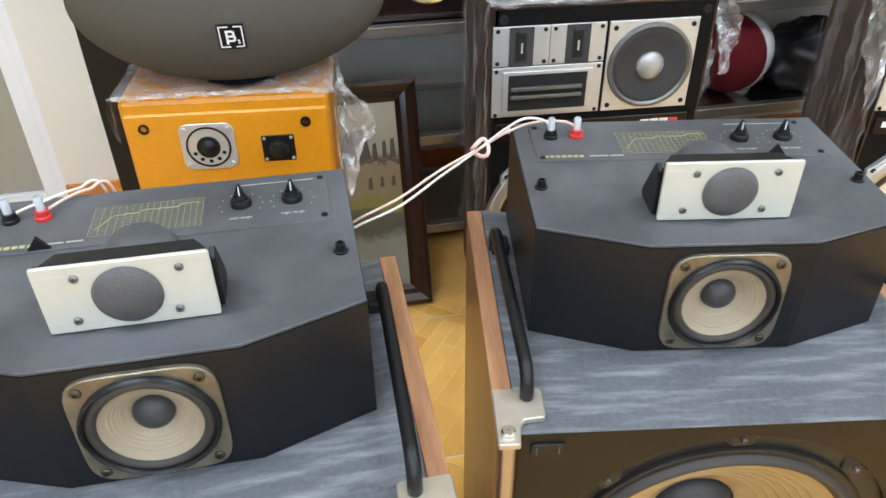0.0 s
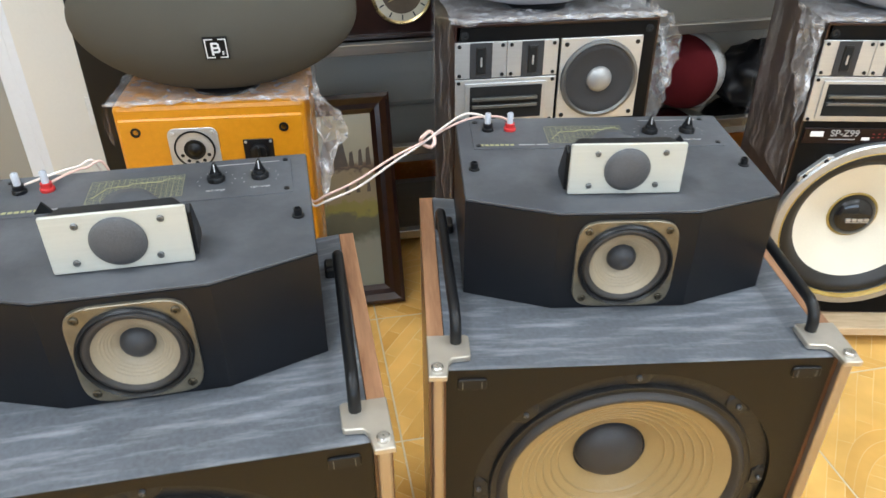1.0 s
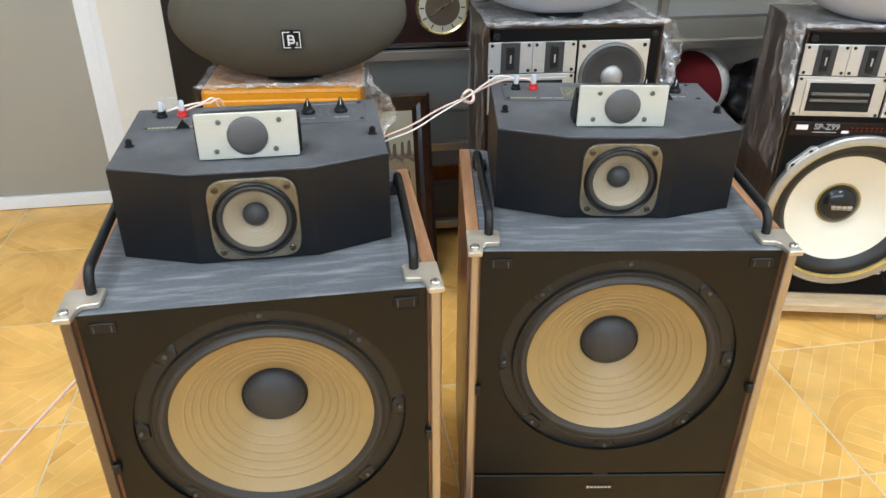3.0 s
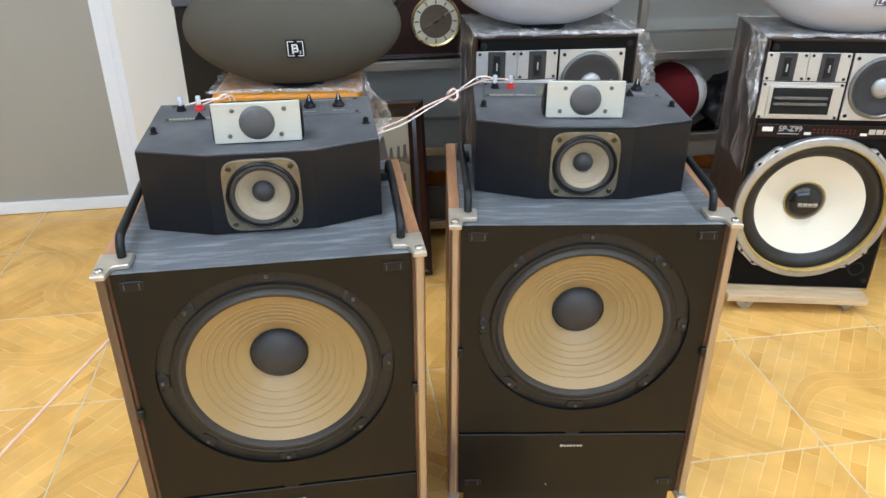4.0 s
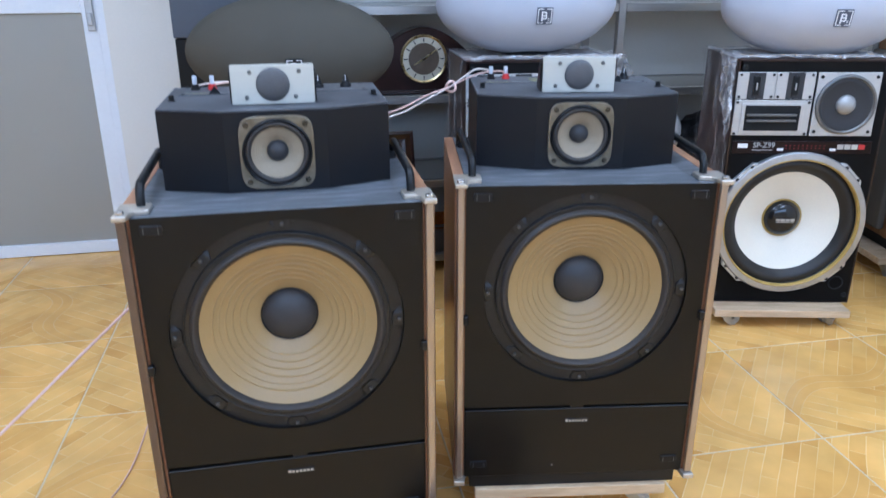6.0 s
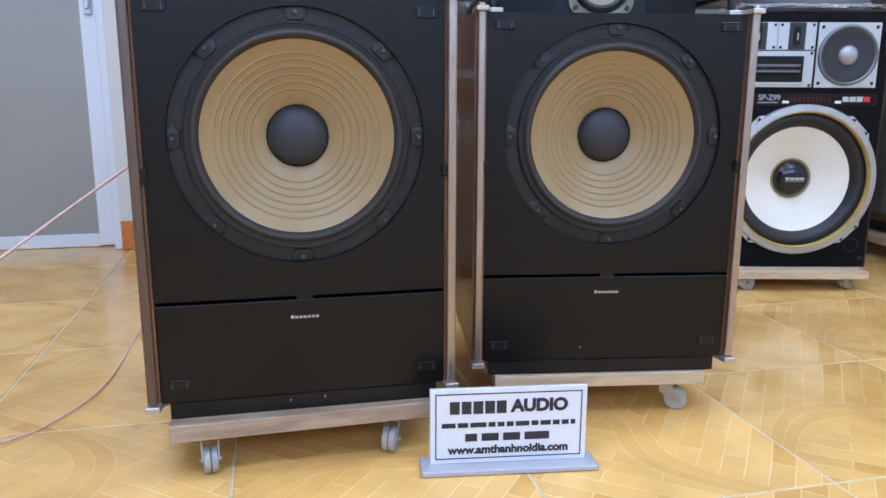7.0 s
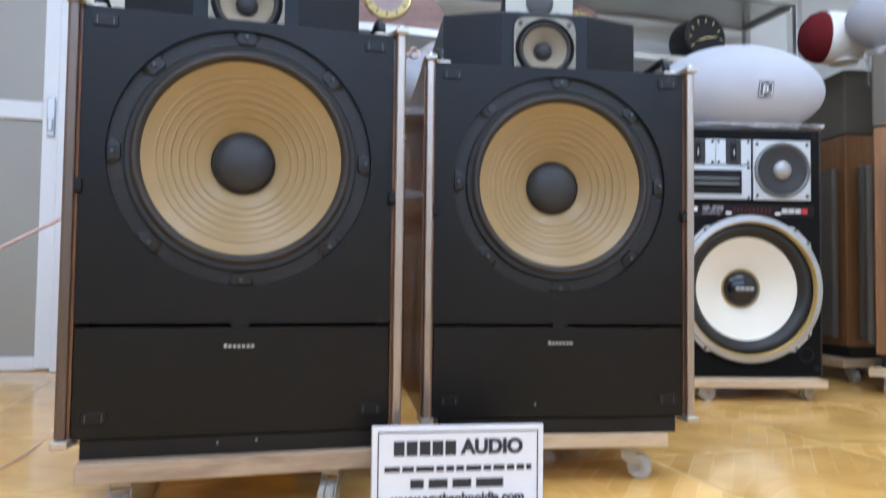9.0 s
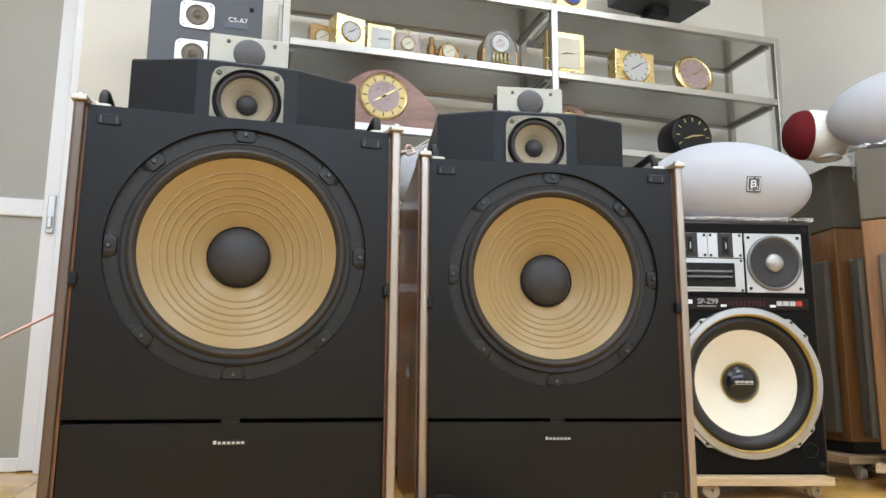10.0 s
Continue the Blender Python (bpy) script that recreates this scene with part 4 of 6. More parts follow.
# ---- silver-panelled speakers behind ----
def panel_speaker(m, label):
    s = thing("panel_speaker", m, label, "loudspeaker", "pair of silver-panelled loudspeakers")
    HW, Z0, Z1, D = 0.240, 0.001, 0.825, 0.33
    part("cabinet", open_front(box(-HW, HW, 0.0, D, Z0, Z1)), M_WALNUT_DARK, s, "dark walnut cabinet")
    part("baffle", holed_panel(-HW + 0.0045, HW - 0.0045, Z0 + 0.004, Z1 - 0.0065, -0.008, 0.291, 0.2245, -0.0005, 0.02), M_BACKBAFFLE, s, "black front baffle")
    part("front_lipping", box(-HW, HW, -0.001, 0.012, Z1 - 0.006, Z1, 0.001), M_MAHOG, s, "dark walnut lipping")
    for sg in (-1, 1):
        part("front_lipping", box(sg * (HW - 0.0022) - 0.0022, sg * (HW - 0.0022) + 0.0022, -0.001, 0.012, Z0, Z1 - 0.0065), M_MAHOG, s)
    # woofer
    wx, wz = -0.008, 0.291
    w = part("woofer", lathe([(0.2435, -0.002), (0.2435, 0.018), (0.240, 0.0225), (0.2230, 0.0240), (0.2185, 0.016), (0.2180, -0.002)], 96, (wx, 0, wz)), M_RIM, s, "satin silver woofer rim", smooth=35)
    part("gasket", lathe([(0.2222, 0.0239), (0.2200, 0.0252), (0.2175, 0.0225), (0.2155, 0.010)], 96, (wx, 0, wz)), M_GLUE, w, "yellowed gasket ring", smooth=60)
    roll = [(0.2165 - 0.0445 * i / 10, 0.004 - 0.016 * i / 10 + 0.012 * math.sin(math.pi * i / 10)) for i in range(11)]
    part("surround", lathe([(0.2185, -0.002), *roll, (0.169, -0.018)], 96, (wx, 0, wz)), M_RUBBER, w, "wide black foam surround", smooth=60)
    part("cone", lathe([(0.1725 - 0.1105 * i / 20, -0.012 - 0.048 * (i / 20) ** 0.9) for i in range(21)], 96, (wx, 0, wz)), M_CONE_WHITE, w, "ivory paper cone", smooth=60)
    part("glue_ring", lathe([(0.067, -0.0565), (0.064, -0.0535), (0.060, -0.056)], 64, (wx, 0, wz)), M_GLUE, w, smooth=60)
    cap = part("dust_cap", lathe([(0.061 * math.cos(radians(a)), -0.058 + 0.034 * math.sin(radians(a))) for a in range(0, 90, 9)] + [(0, -0.024)], 48, (wx, 0, wz)), mat("glossy_black_cap", (0.012, 0.012, 0.013), 0.15), w, "glossy black dust cap", smooth=60)
    bm = bmesh.new()
    for q in range(4):
        box(wx - 0.031 + 0.016 * q, wx - 0.018 + 0.016 * q, 0.0228, 0.0262, wz - 0.003, wz + 0.005, bm=bm)
    box(wx - 0.030, wx + 0.030, 0.0228, 0.0262, wz - 0.0075, wz - 0.006, bm=bm)
    part("cap_badge", bm, M_ALUM, cap)
    for ang in (45, 135, 225, 315):
        a = radians(ang)
        lug = bmesh.new()
        pts = []
        for da, rr in ((-13, 0.226), (-12, 0.246), (-9, 0.254), (9, 0.254), (12, 0.246), (13, 0.226)):
            pts.append((wx + rr * math.cos(a + radians(da)), wz + rr * math.sin(a + radians(da))))
        lg = part("mounting_lug", prism(pts, 0.001, 0.016, 0.001, turn=UPRIGHT), M_ALUM, w, "aluminium mounting lug")
        for da in (-7, 7):
            screw(lg, wx + 0.245 * math.cos(a + radians(da)), -0.016, wz + 0.245 * math.sin(a + radians(da)), 0.006, M_BLACK)
    # twin slot tweeters
    for k, xc in enumerate((-0.180, -0.059)):
        p = part("slot_tweeter", box(xc - 0.060, xc + 0.060, -0.006, 0.0, 0.702, 0.786, 0.001), M_ALUM, s, "silver slot tweeter panel")
        part("slot_field", box(xc - 0.026, xc + 0.026, -0.007, -0.006, 0.703, 0.785), M_GREYCONE, p)
        bezel = part("slot_bezel", plate(0.011, 0.031, 0.003, xc, 0.744, -0.006, -0.010, 0.001), M_FRAME, p)
        part("slot", plate(0.008, 0.027, 0.002, xc, 0.744, -0.009, -0.0108), M_HOLE, bezel)
        part("slot_horn", plate(0.0020, 0.011, 0.0015, xc, 0.742, -0.0105, -0.013, 0.0008), M_ALUM, bezel)
        for sx_ in (-1, 1):
            for z in (0.710, 0.778):
                screw(p, xc + sx_ * 0.050, -0.006, z, 0.0045, M_BLACK)
    # horn panel below
    p = part("horn_panel", box(-0.240 + 0.001, 0.001, -0.006, 0.0, 0.587, 0.699, 0.001), M_ALUM, s, "silver horn panel")
    part("horn_frame", box(-0.216, -0.022, -0.010, -0.006, 0.596, 0.690, 0.0006), M_ALUM, p)
    part("horn_mouth", box(-0.205, -0.033, -0.0112, -0.010, 0.603, 0.683), M_HOLE, p)
    for z in (0.636, 0.654):
        part("horn_vane", box(-0.200, -0.045, -0.020, -0.0112, z - 0.0035, z + 0.0035, 0.0006), M_VANE, p)
    part("horn_throat", box(-0.185, -0.060, -0.0165, -0.0112, 0.6405, 0.6495), M_BLACK, p)
    for x in (-0.231, -0.008):
        for z in (0.593, 0.692):
            screw(p, x, -0.006, z, 0.0045, M_BLACK)
    # mid cone on a square plate
    p = part("mid_panel", box(0.008, 0.204, -0.006, 0.0, 0.586, 0.786, 0.001), M_ALUM, s, "square silver midrange panel")
    c = (0.106, -0.006, 0.686)
    part("mid_rim", lathe([(0.0945, 0), (0.0935, 0.006), (0.087, 0.0075), (0.0815, 0.002)], 64, c), M_VANE, p, smooth=35)
    part("mid_cone", lathe([(0.083, 0.003), (0.074, 0.005), (0.068, 0.002), (0.030, -0.0035 + 0.0045)], 64, c), M_GREYCONE, p, "charcoal cone", smooth=50)
    part("mid_dome", lathe([(0.031 * math.cos(radians(a)), 0.001 + 0.016 * math.sin(radians(a))) for a in range(0, 90, 9)] + [(0, 0.017)], 32, c), M_DIRTYDOME, p, "silver dome", smooth=60)
    for x in (0.021, 0.191):
        for z in (0.600, 0.772):
            screw(p, x, -0.006, z, 0.0055, M_BLACK)
    # label strip
    st = part("label_strip", box(-0.228, 0.214, -0.004, 0.0, 0.528, 0.568, 0.001), M_MAROONBAR, s, "dark red label strip")
    lettering("model_text", "SP-Z99", 0.024, M_GREYPRINT, st, front(-0.128, -0.0044, 0.5545), bold=0.0004)
    part("maker_block", box(-0.212, -0.180, -0.0046, -0.004, 0.546, 0.560), M_WHITE, st)
    bm = box(-0.165, -0.100, -0.0046, -0.004, 0.538, 0.5405)
    part("small_print", bm, M_GREYPRINT, st)
    bm = bmesh.new()
    for i in range(10):
        for j in range(2):
            box(-0.060 + 0.0135 * i, -0.055 + 0.0135 * i, -0.0046, -0.004, 0.5435 + 0.009 * j, 0.546 + 0.009 * j, bm=bm)
    part("scale_marks", bm, M_DIMRED, st, "red scale marks")
    for x in (-0.085, 0.082):
        part("marker", box(x, x + 0.020, -0.0046, -0.004, 0.537, 0.545), M_WHITE, st)
    for i in range(4):
        part("key", box(0.105 + 0.0225 * i, 0.125 + 0.0225 * i, -0.0052, -0.004, 0.542, 0.558, 0.0006), M_RED if i == 3 else M_ALUM, st)
    for x, z in ((-0.218, 0.800), (0.218, 0.800), (0.222, 0.030), (-0.222, 0.030)):
        screw(s, x, 0.0, z, 0.010, M_HOLE, "grille_socket")
    part("bass_port", lathe([(0.026, -0.004), (0.026, 0.002), (0.022, 0.003), (0.020, -0.0005), (0, -0.0005)], 32, (0.186, 0.0, 0.075)), M_HOLE, s, "dark round bass port", smooth=40)
    return s


def creased(x0, x1, y0, y1, nx, ny, amp, seed, bend=0.0):
    """A crumpled sheet, drooping past its edges."""
    bm = bmesh.new()
    rows = []
    for j in range(ny + 1):
        row = []
        for i in range(nx + 1):
            x, y = x0 + (x1 - x0) * i / nx, y0 + (y1 - y0) * j / ny
            p = Vector((x * 14 + seed, y * 14, seed * 2.0))
            z = amp * (abs(noise.noise(p)) * 1.6 + 0.7 * abs(noise.noise(p * 2.7)))
            row.append(bm.verts.new((x + amp * 0.8 * noise.noise(p + Vector((9, 0, 0))), y + amp * 0.8 * noise.noise(p + Vector((0, 9, 0))), z)))
        rows.append(row)
    for a, b in zip(rows, rows[1:]):
        for i in range(nx):
            bm.faces.new((a[i], a[i + 1], b[i + 1], b[i]))
    return bm


def wrapped_film(m, hw, depth, top, label, seed, drop_l=0.30, drop_r=0.30, skirt=0.006, flap=(1, 0), flare=0.0):
    """Clear wrap over the top of a cabinet, hanging down its sides, bunched white at the corners."""
    s = thing("plastic_wrap", m, label, "plastic wrap", "plastic wraps")
    bm = creased(-hw - 0.008, hw + 0.008, -0.012, depth, 60, 30, 0.008, seed)
    bmesh.ops.translate(bm, verts=bm.verts, vec=(0, 0, top + 0.003))
    part("top_sheet", bm, M_FILM_CREASED, s)
    bm = bmesh.new()
    rnd = random.Random(seed)
    rows, n = [], 70
    for j in range(4):
        row = []
        for i in range(n + 1):
            x = -hw - 0.010 + (2 * hw + 0.02) * i / n
            p = Vector((x * 30 + seed, j * 0.8, seed))
            drop = (0.4 + 0.6 * abs(noise.noise(p * 0.6))) * skirt * (1.6 if abs(x) > hw - 0.05 else 1.0)
            row.append(bm.verts.new((x, -0.010 - 0.006 * abs(noise.noise(p * 1.7)), top + 0.016 - drop * j / 1.5 + 0.008 * noise.noise(p))))
        rows.append(row)
    for a, b in zip(rows, rows[1:]):
        for i in range(n):
            bm.faces.new((a[i], a[i + 1], b[i + 1], b[i]))
    part("front_fold", bm, M_FILM_CREASED, s)
    for sg, drop in ((-1, drop_l), (1, drop_r)):
        if drop <= 0:
            continue
        bm = creased(0, drop, -0.010, depth, 40, 30, 0.010, seed + 5 + sg)
        bmesh.ops.transform(bm, matrix=Matrix.Translation((sg * (hw + 0.006), 0, top + 0.006)) @ Matrix.Rotation(radians(90), 4, 'Y') @ Matrix.Diagonal((1, 1, sg, 1)), verts=bm.verts)
        part("side_sheet", bm, M_FILM, s)
        if not flap[0 if sg < 0 else 1]:
            continue
        # bunched flap at the front corner, with a ragged end
        bm = bmesh.new()
        rows, nu, nv = [], 14, 22
        for j in range(nv + 1):
            row = []
            v = j / nv
            for i in range(nu + 1):
                u = i / nu
                p = Vector((u * 3 + seed, v * 5, 3 + sg))
                wide = 0.13 * (1 - v) ** 0.7 + 0.012
                y = -0.012 + u * wide + 0.01 * noise.noise(p * 2)
                z = top + 0.014 - v * drop * 0.62 * (0.75 + 0.25 * math.cos(u * 5 + seed))
                row.append(bm.verts.new((sg * (hw + 0.012 + flare * math.sin(2.6 * v) * (1 - u) + 0.022 * abs(noise.noise(p * 1.3)) + 0.008 * noise.noise(p * 4)), y, z)))
            rows.append(row)
        for a, b in zip(rows, rows[1:]):
            for i in range(nu):
                bm.faces.new((a[i], a[i + 1], b[i + 1], b[i]))
        part("corner_flap", bm, M_FILM_CREASED, s)
    return s


S1M = pose(1.305, 1.176, 0, 0, 0, -13.0)
S1_UP = S1M @ pose(0, 0, 0.070) @ Matrix.Scale(1.02, 4)
panel_speaker(S1_UP, "black and walnut loudspeaker with silver panels on a wooden dolly")
S0M = pose(0.465, 1.390, 0, 0, 0, -3.0)
S0_UP = S0M @ pose(0, 0, 0.042) @ Matrix.Scale(1.046, 4)
panel_speaker(S0_UP, "walnut loudspeaker with silver panels wrapped in clear film")
dolly(pose(1.280, 1.105, 0, 0, 0, -13.0), 0.232, 0.42, "pale wooden dolly under a silver-panelled loudspeaker", z=0.044, th=0.026, spin=(0, 30, 60, 90))
single("plank", box(-0.23, 0.23, -0.02, 0.34, 0.0, 0.040, 0.003), M_PINE, S0M, "low wooden plank under a wrapped loudspeaker", "plank")
wrapped_film(S1_UP, 0.240, 0.33, 0.825, "clear crumpled plastic film over a loudspeaker", 1.0, 0.42, 0.0)
wrapped_film(S0_UP, 0.240, 0.33, 0.825, "clear crumpled plastic film over a walnut loudspeaker", 5.0, 0.74, 0.3, flap=(0, 1), flare=0.04)


# ---- egg-shaped speakers ----
def egg_speaker(m, fabric_mat, label, w=0.305, d=0.165, h=0.163, badge=M_BADGE):
    s = thing("egg_speaker", m, label, "loudspeaker", "egg-shaped loudspeakers")
    bm = bmesh.new()
    bmesh.ops.create_uvsphere(bm, u_segments=72, v_segments=40, radius=1.0, matrix=Matrix.Rotation(radians(90), 4, 'Y'))
    for v in bm.verts:
        x, y, z = v.co
        k = 1 - 0.10 * x * x
        v.co = (x * w, y * d * k, z * h * (1 - 0.04 * x * x))
    part("shell", bm, fabric_mat, s, smooth=80)
    # small square badge on the lower front
    bx, bz = 0.014, -0.020
    yb = -d * math.sqrt(1 - (bz / h) ** 2) - 0.001
    turn = Matrix.Translation((bx, yb, bz)) @ Matrix.Rotation(radians(9), 4, 'X')
    bd = part("badge", prism(rounded(0.0255, 0.0265, 0.001), 0, 0.002, turn=turn @ UPRIGHT), badge, s, "small dark square badge with a white mark")
    bm = bmesh.new()
    for q in ((-0.0225, -0.0200, -0.0225, 0.0225), (-0.020, -0.004, 0.0203, 0.0225), (-0.020, -0.004, -0.0225, -0.0203), (0.0200, 0.0225, -0.0225, 0.0225), (0.006, 0.020, 0.0203, 0.0225), (0.006, 0.020, -0.0225, -0.0203), (-0.0105, -0.0060, -0.0160, 0.0135), (-0.006, 0.004, 0.0095, 0.0135), (-0.006, 0.004, -0.0010, 0.0030), (-0.006, 0.005, -0.0105, -0.0065), (0.0025, 0.0068, 0.0010, 0.0110), (0.0035, 0.0080, -0.0085, 0.0010), (0.0110, 0.0150, -0.0150, -0.0120), (0.0110, 0.0150, -0.0100, -0.0070)):
        box(q[0], q[1], -0.003, -0.0019, q[2], q[3], bm=bm)
    bmesh.ops.transform(bm, matrix=turn, verts=bm.verts)
    part("badge_mark", bm, M_WHITE, bd)
    part("foot", lathe([(0, -h - 0.002), (0.08, -h - 0.002), (0.085, -h + 0.012), (0.06, -h + 0.03), (0, -h + 0.03)], 32, face=False), M_BLACK, s)
    return s


egg_speaker(pose(-0.326, 1.497, 0.940, 4, 0, -3), M_DARK_FABRIC, "dark olive-grey egg-shaped loudspeaker on an orange loudspeaker", w=0.322, h=0.172, badge=M_BLACK)
egg_speaker(pose(0.451, 1.535, 1.074, 4, 0, -2), M_WHITE_FABRIC, "white fabric egg-shaped loudspeaker on a wrapped loudspeaker")
egg_speaker(pose(1.354, 1.291, 1.070, 4, 0, -12.3), M_WHITE_FABRIC, "white fabric egg-shaped loudspeaker on a silver-panelled loudspeaker")


# ---- orange speaker and the stacked grey ones ----
def orange_speaker(m):
    s = thing("orange_speaker", m, "orange lacquered loudspeaker with black fittings", "loudspeaker")
    part("cabinet", box(-0.2125, 0.2125, 0.0, 0.30, 0.0, 0.745, 0.012, 2), M_ORANGE, s, "orange lacquered cabinet")
    part("baffle_lip", box(-0.205, 0.205, -0.006, 0.004, 0.008, 0.715, 0.004), M_ORANGE, s)
    t = part("tweeter", plate(0.056, 0.052, 0.018, -0.045, 0.640, -0.006, -0.010, 0.001), M_ALUM, s, "silver square tweeter")
    c = (-0.045, -0.010, 0.640)
    part("tweeter_ring", lathe([(0.046, 0.0), (0.046, 0.002), (0.042, 0.002), (0.042, 0.0)], 48, c), M_BLACK, t)
    part("tweeter_dome", lathe([(0.024, 0.0), (0.024, 0.004), (0.017, 0.002), (0.015, 0.003), (0.009, 0.009), (0, 0.011)], 32, c), M_BLACK, t, smooth=50)
    for k in range(5):
        a = radians(270 + (k - 2) * 32)
        part("vent_hole", lathe([(0.0045, 0.0002), (0, 0.0008)], 10, (c[0] + 0.033 * math.cos(a), c[1], c[2] + 0.033 * math.sin(a))), M_HOLE, t)
    for sx_ in (-1, 1):
        for sz_ in (-1, 1):
            screw(t, c[0] + sx_ * 0.044, -0.010, c[2] + sz_ * 0.040, 0.005, M_ALUM)
    k = part("level_control", plate(0.034, 0.030, 0.003, 0.098, 0.628, -0.006, -0.009, 0.001), M_BLACK, s, "black level control plate")
    part("knob", lathe([(0.020, 0.0), (0.019, 0.008), (0.015, 0.010), (0, 0.010)], 24, (0.098, -0.009, 0.628)), M_BLACK, k, smooth=40)
    part("knob_bar", box(0.094, 0.102, -0.026, -0.019, 0.612, 0.644, 0.002), M_BLACK, k)
    for x in (0.070, 0.126):
        for z in (0.604, 0.652):
            screw(k, x, -0.009, z, 0.0035, M_ALUM)
    for x in (-0.168, 0.160):
        part("grille_socket", lathe([(0.011, -0.001), (0.011, 0.003), (0.007, 0.003), (0.006, 0.0), (0, 0.0)], 20, (x, -0.006, 0.685)), M_BLACK, s, smooth=40)
    w = part("woofer", lathe([(0.140, -0.001), (0.140, 0.005), (0.128, 0.006), (0.118, 0.010), (0.108, 0.004), (0.045, -0.0005), (0.040, 0.010), (0, 0.016)], 64, (0, -0.006, 0.37)), M_GREYCONE, s, "dark woofer", smooth=40)
    return s


ORM = pose(-0.364, 1.388, 0.002, 0, 0, -5.3) @ Matrix.Scale(1.025, 4)
orange_speaker(ORM)
wrapped_film(ORM, 0.214, 0.30, 0.745, "clear crumpled plastic film over the orange loudspeaker", 9.0, 0.10, 0.42, 0.006, (0, 1), 0.075)


def slate_speaker(m, h, label, lettered, skin):
    s = thing("slate_speaker", m, label, "loudspeaker", "stacked dark loudspeakers")
    part("cabinet", box(-0.195, 0.195, 0.0, 0.34, 0.0, h, 0.003), skin, s, "plain painted cabinet")
    if lettered:
        for x, z, r in ((-0.035, 0.700, 0.060), (-0.042, 0.550, 0.062)):
            p = part("tweeter", plate(r, 0.053, 0.022, x, z, 0.001, -0.006, 0.001), M_ALUM, s, "silver square tweeter")
            part("tweeter_cone", lathe([(0.040, 0.0), (0.038, 0.004), (0.034, 0.001), (0.016, 0.0005), (0.010, 0.006), (0, 0.009)], 40, (x, -0.006, z)), M_DIALDARK, p, smooth=45)
            for sx_ in (-1, 1):
                for sz_ in (-1, 1):
                    screw(p, x + sx_ * (r - 0.014), -0.006, z + sz_ * 0.040, 0.0045, M_ZINC)
        lab = part("label_plate", box(0.062, 0.142, -0.002, 0.0, 0.668, 0.690), M_BADGE, s)
        lettering("model_text", "CS-A7", 0.026, M_WHITE, s, front(0.108, -0.0026, 0.700))
        screw(s, 0.155, 0.0, 0.748, 0.009, M_HOLE, "grille_socket")
    return s


slate_speaker(pose(-0.508, 1.725, 0.0), 0.965, "black loudspeaker standing on the floor behind an orange one", False, M_BAFFLE)
slate_speaker(pose(-0.510, 1.710, 0.967), 0.93, "slate-grey loudspeaker stacked on another, silver tweeters", True, M_SLATE)


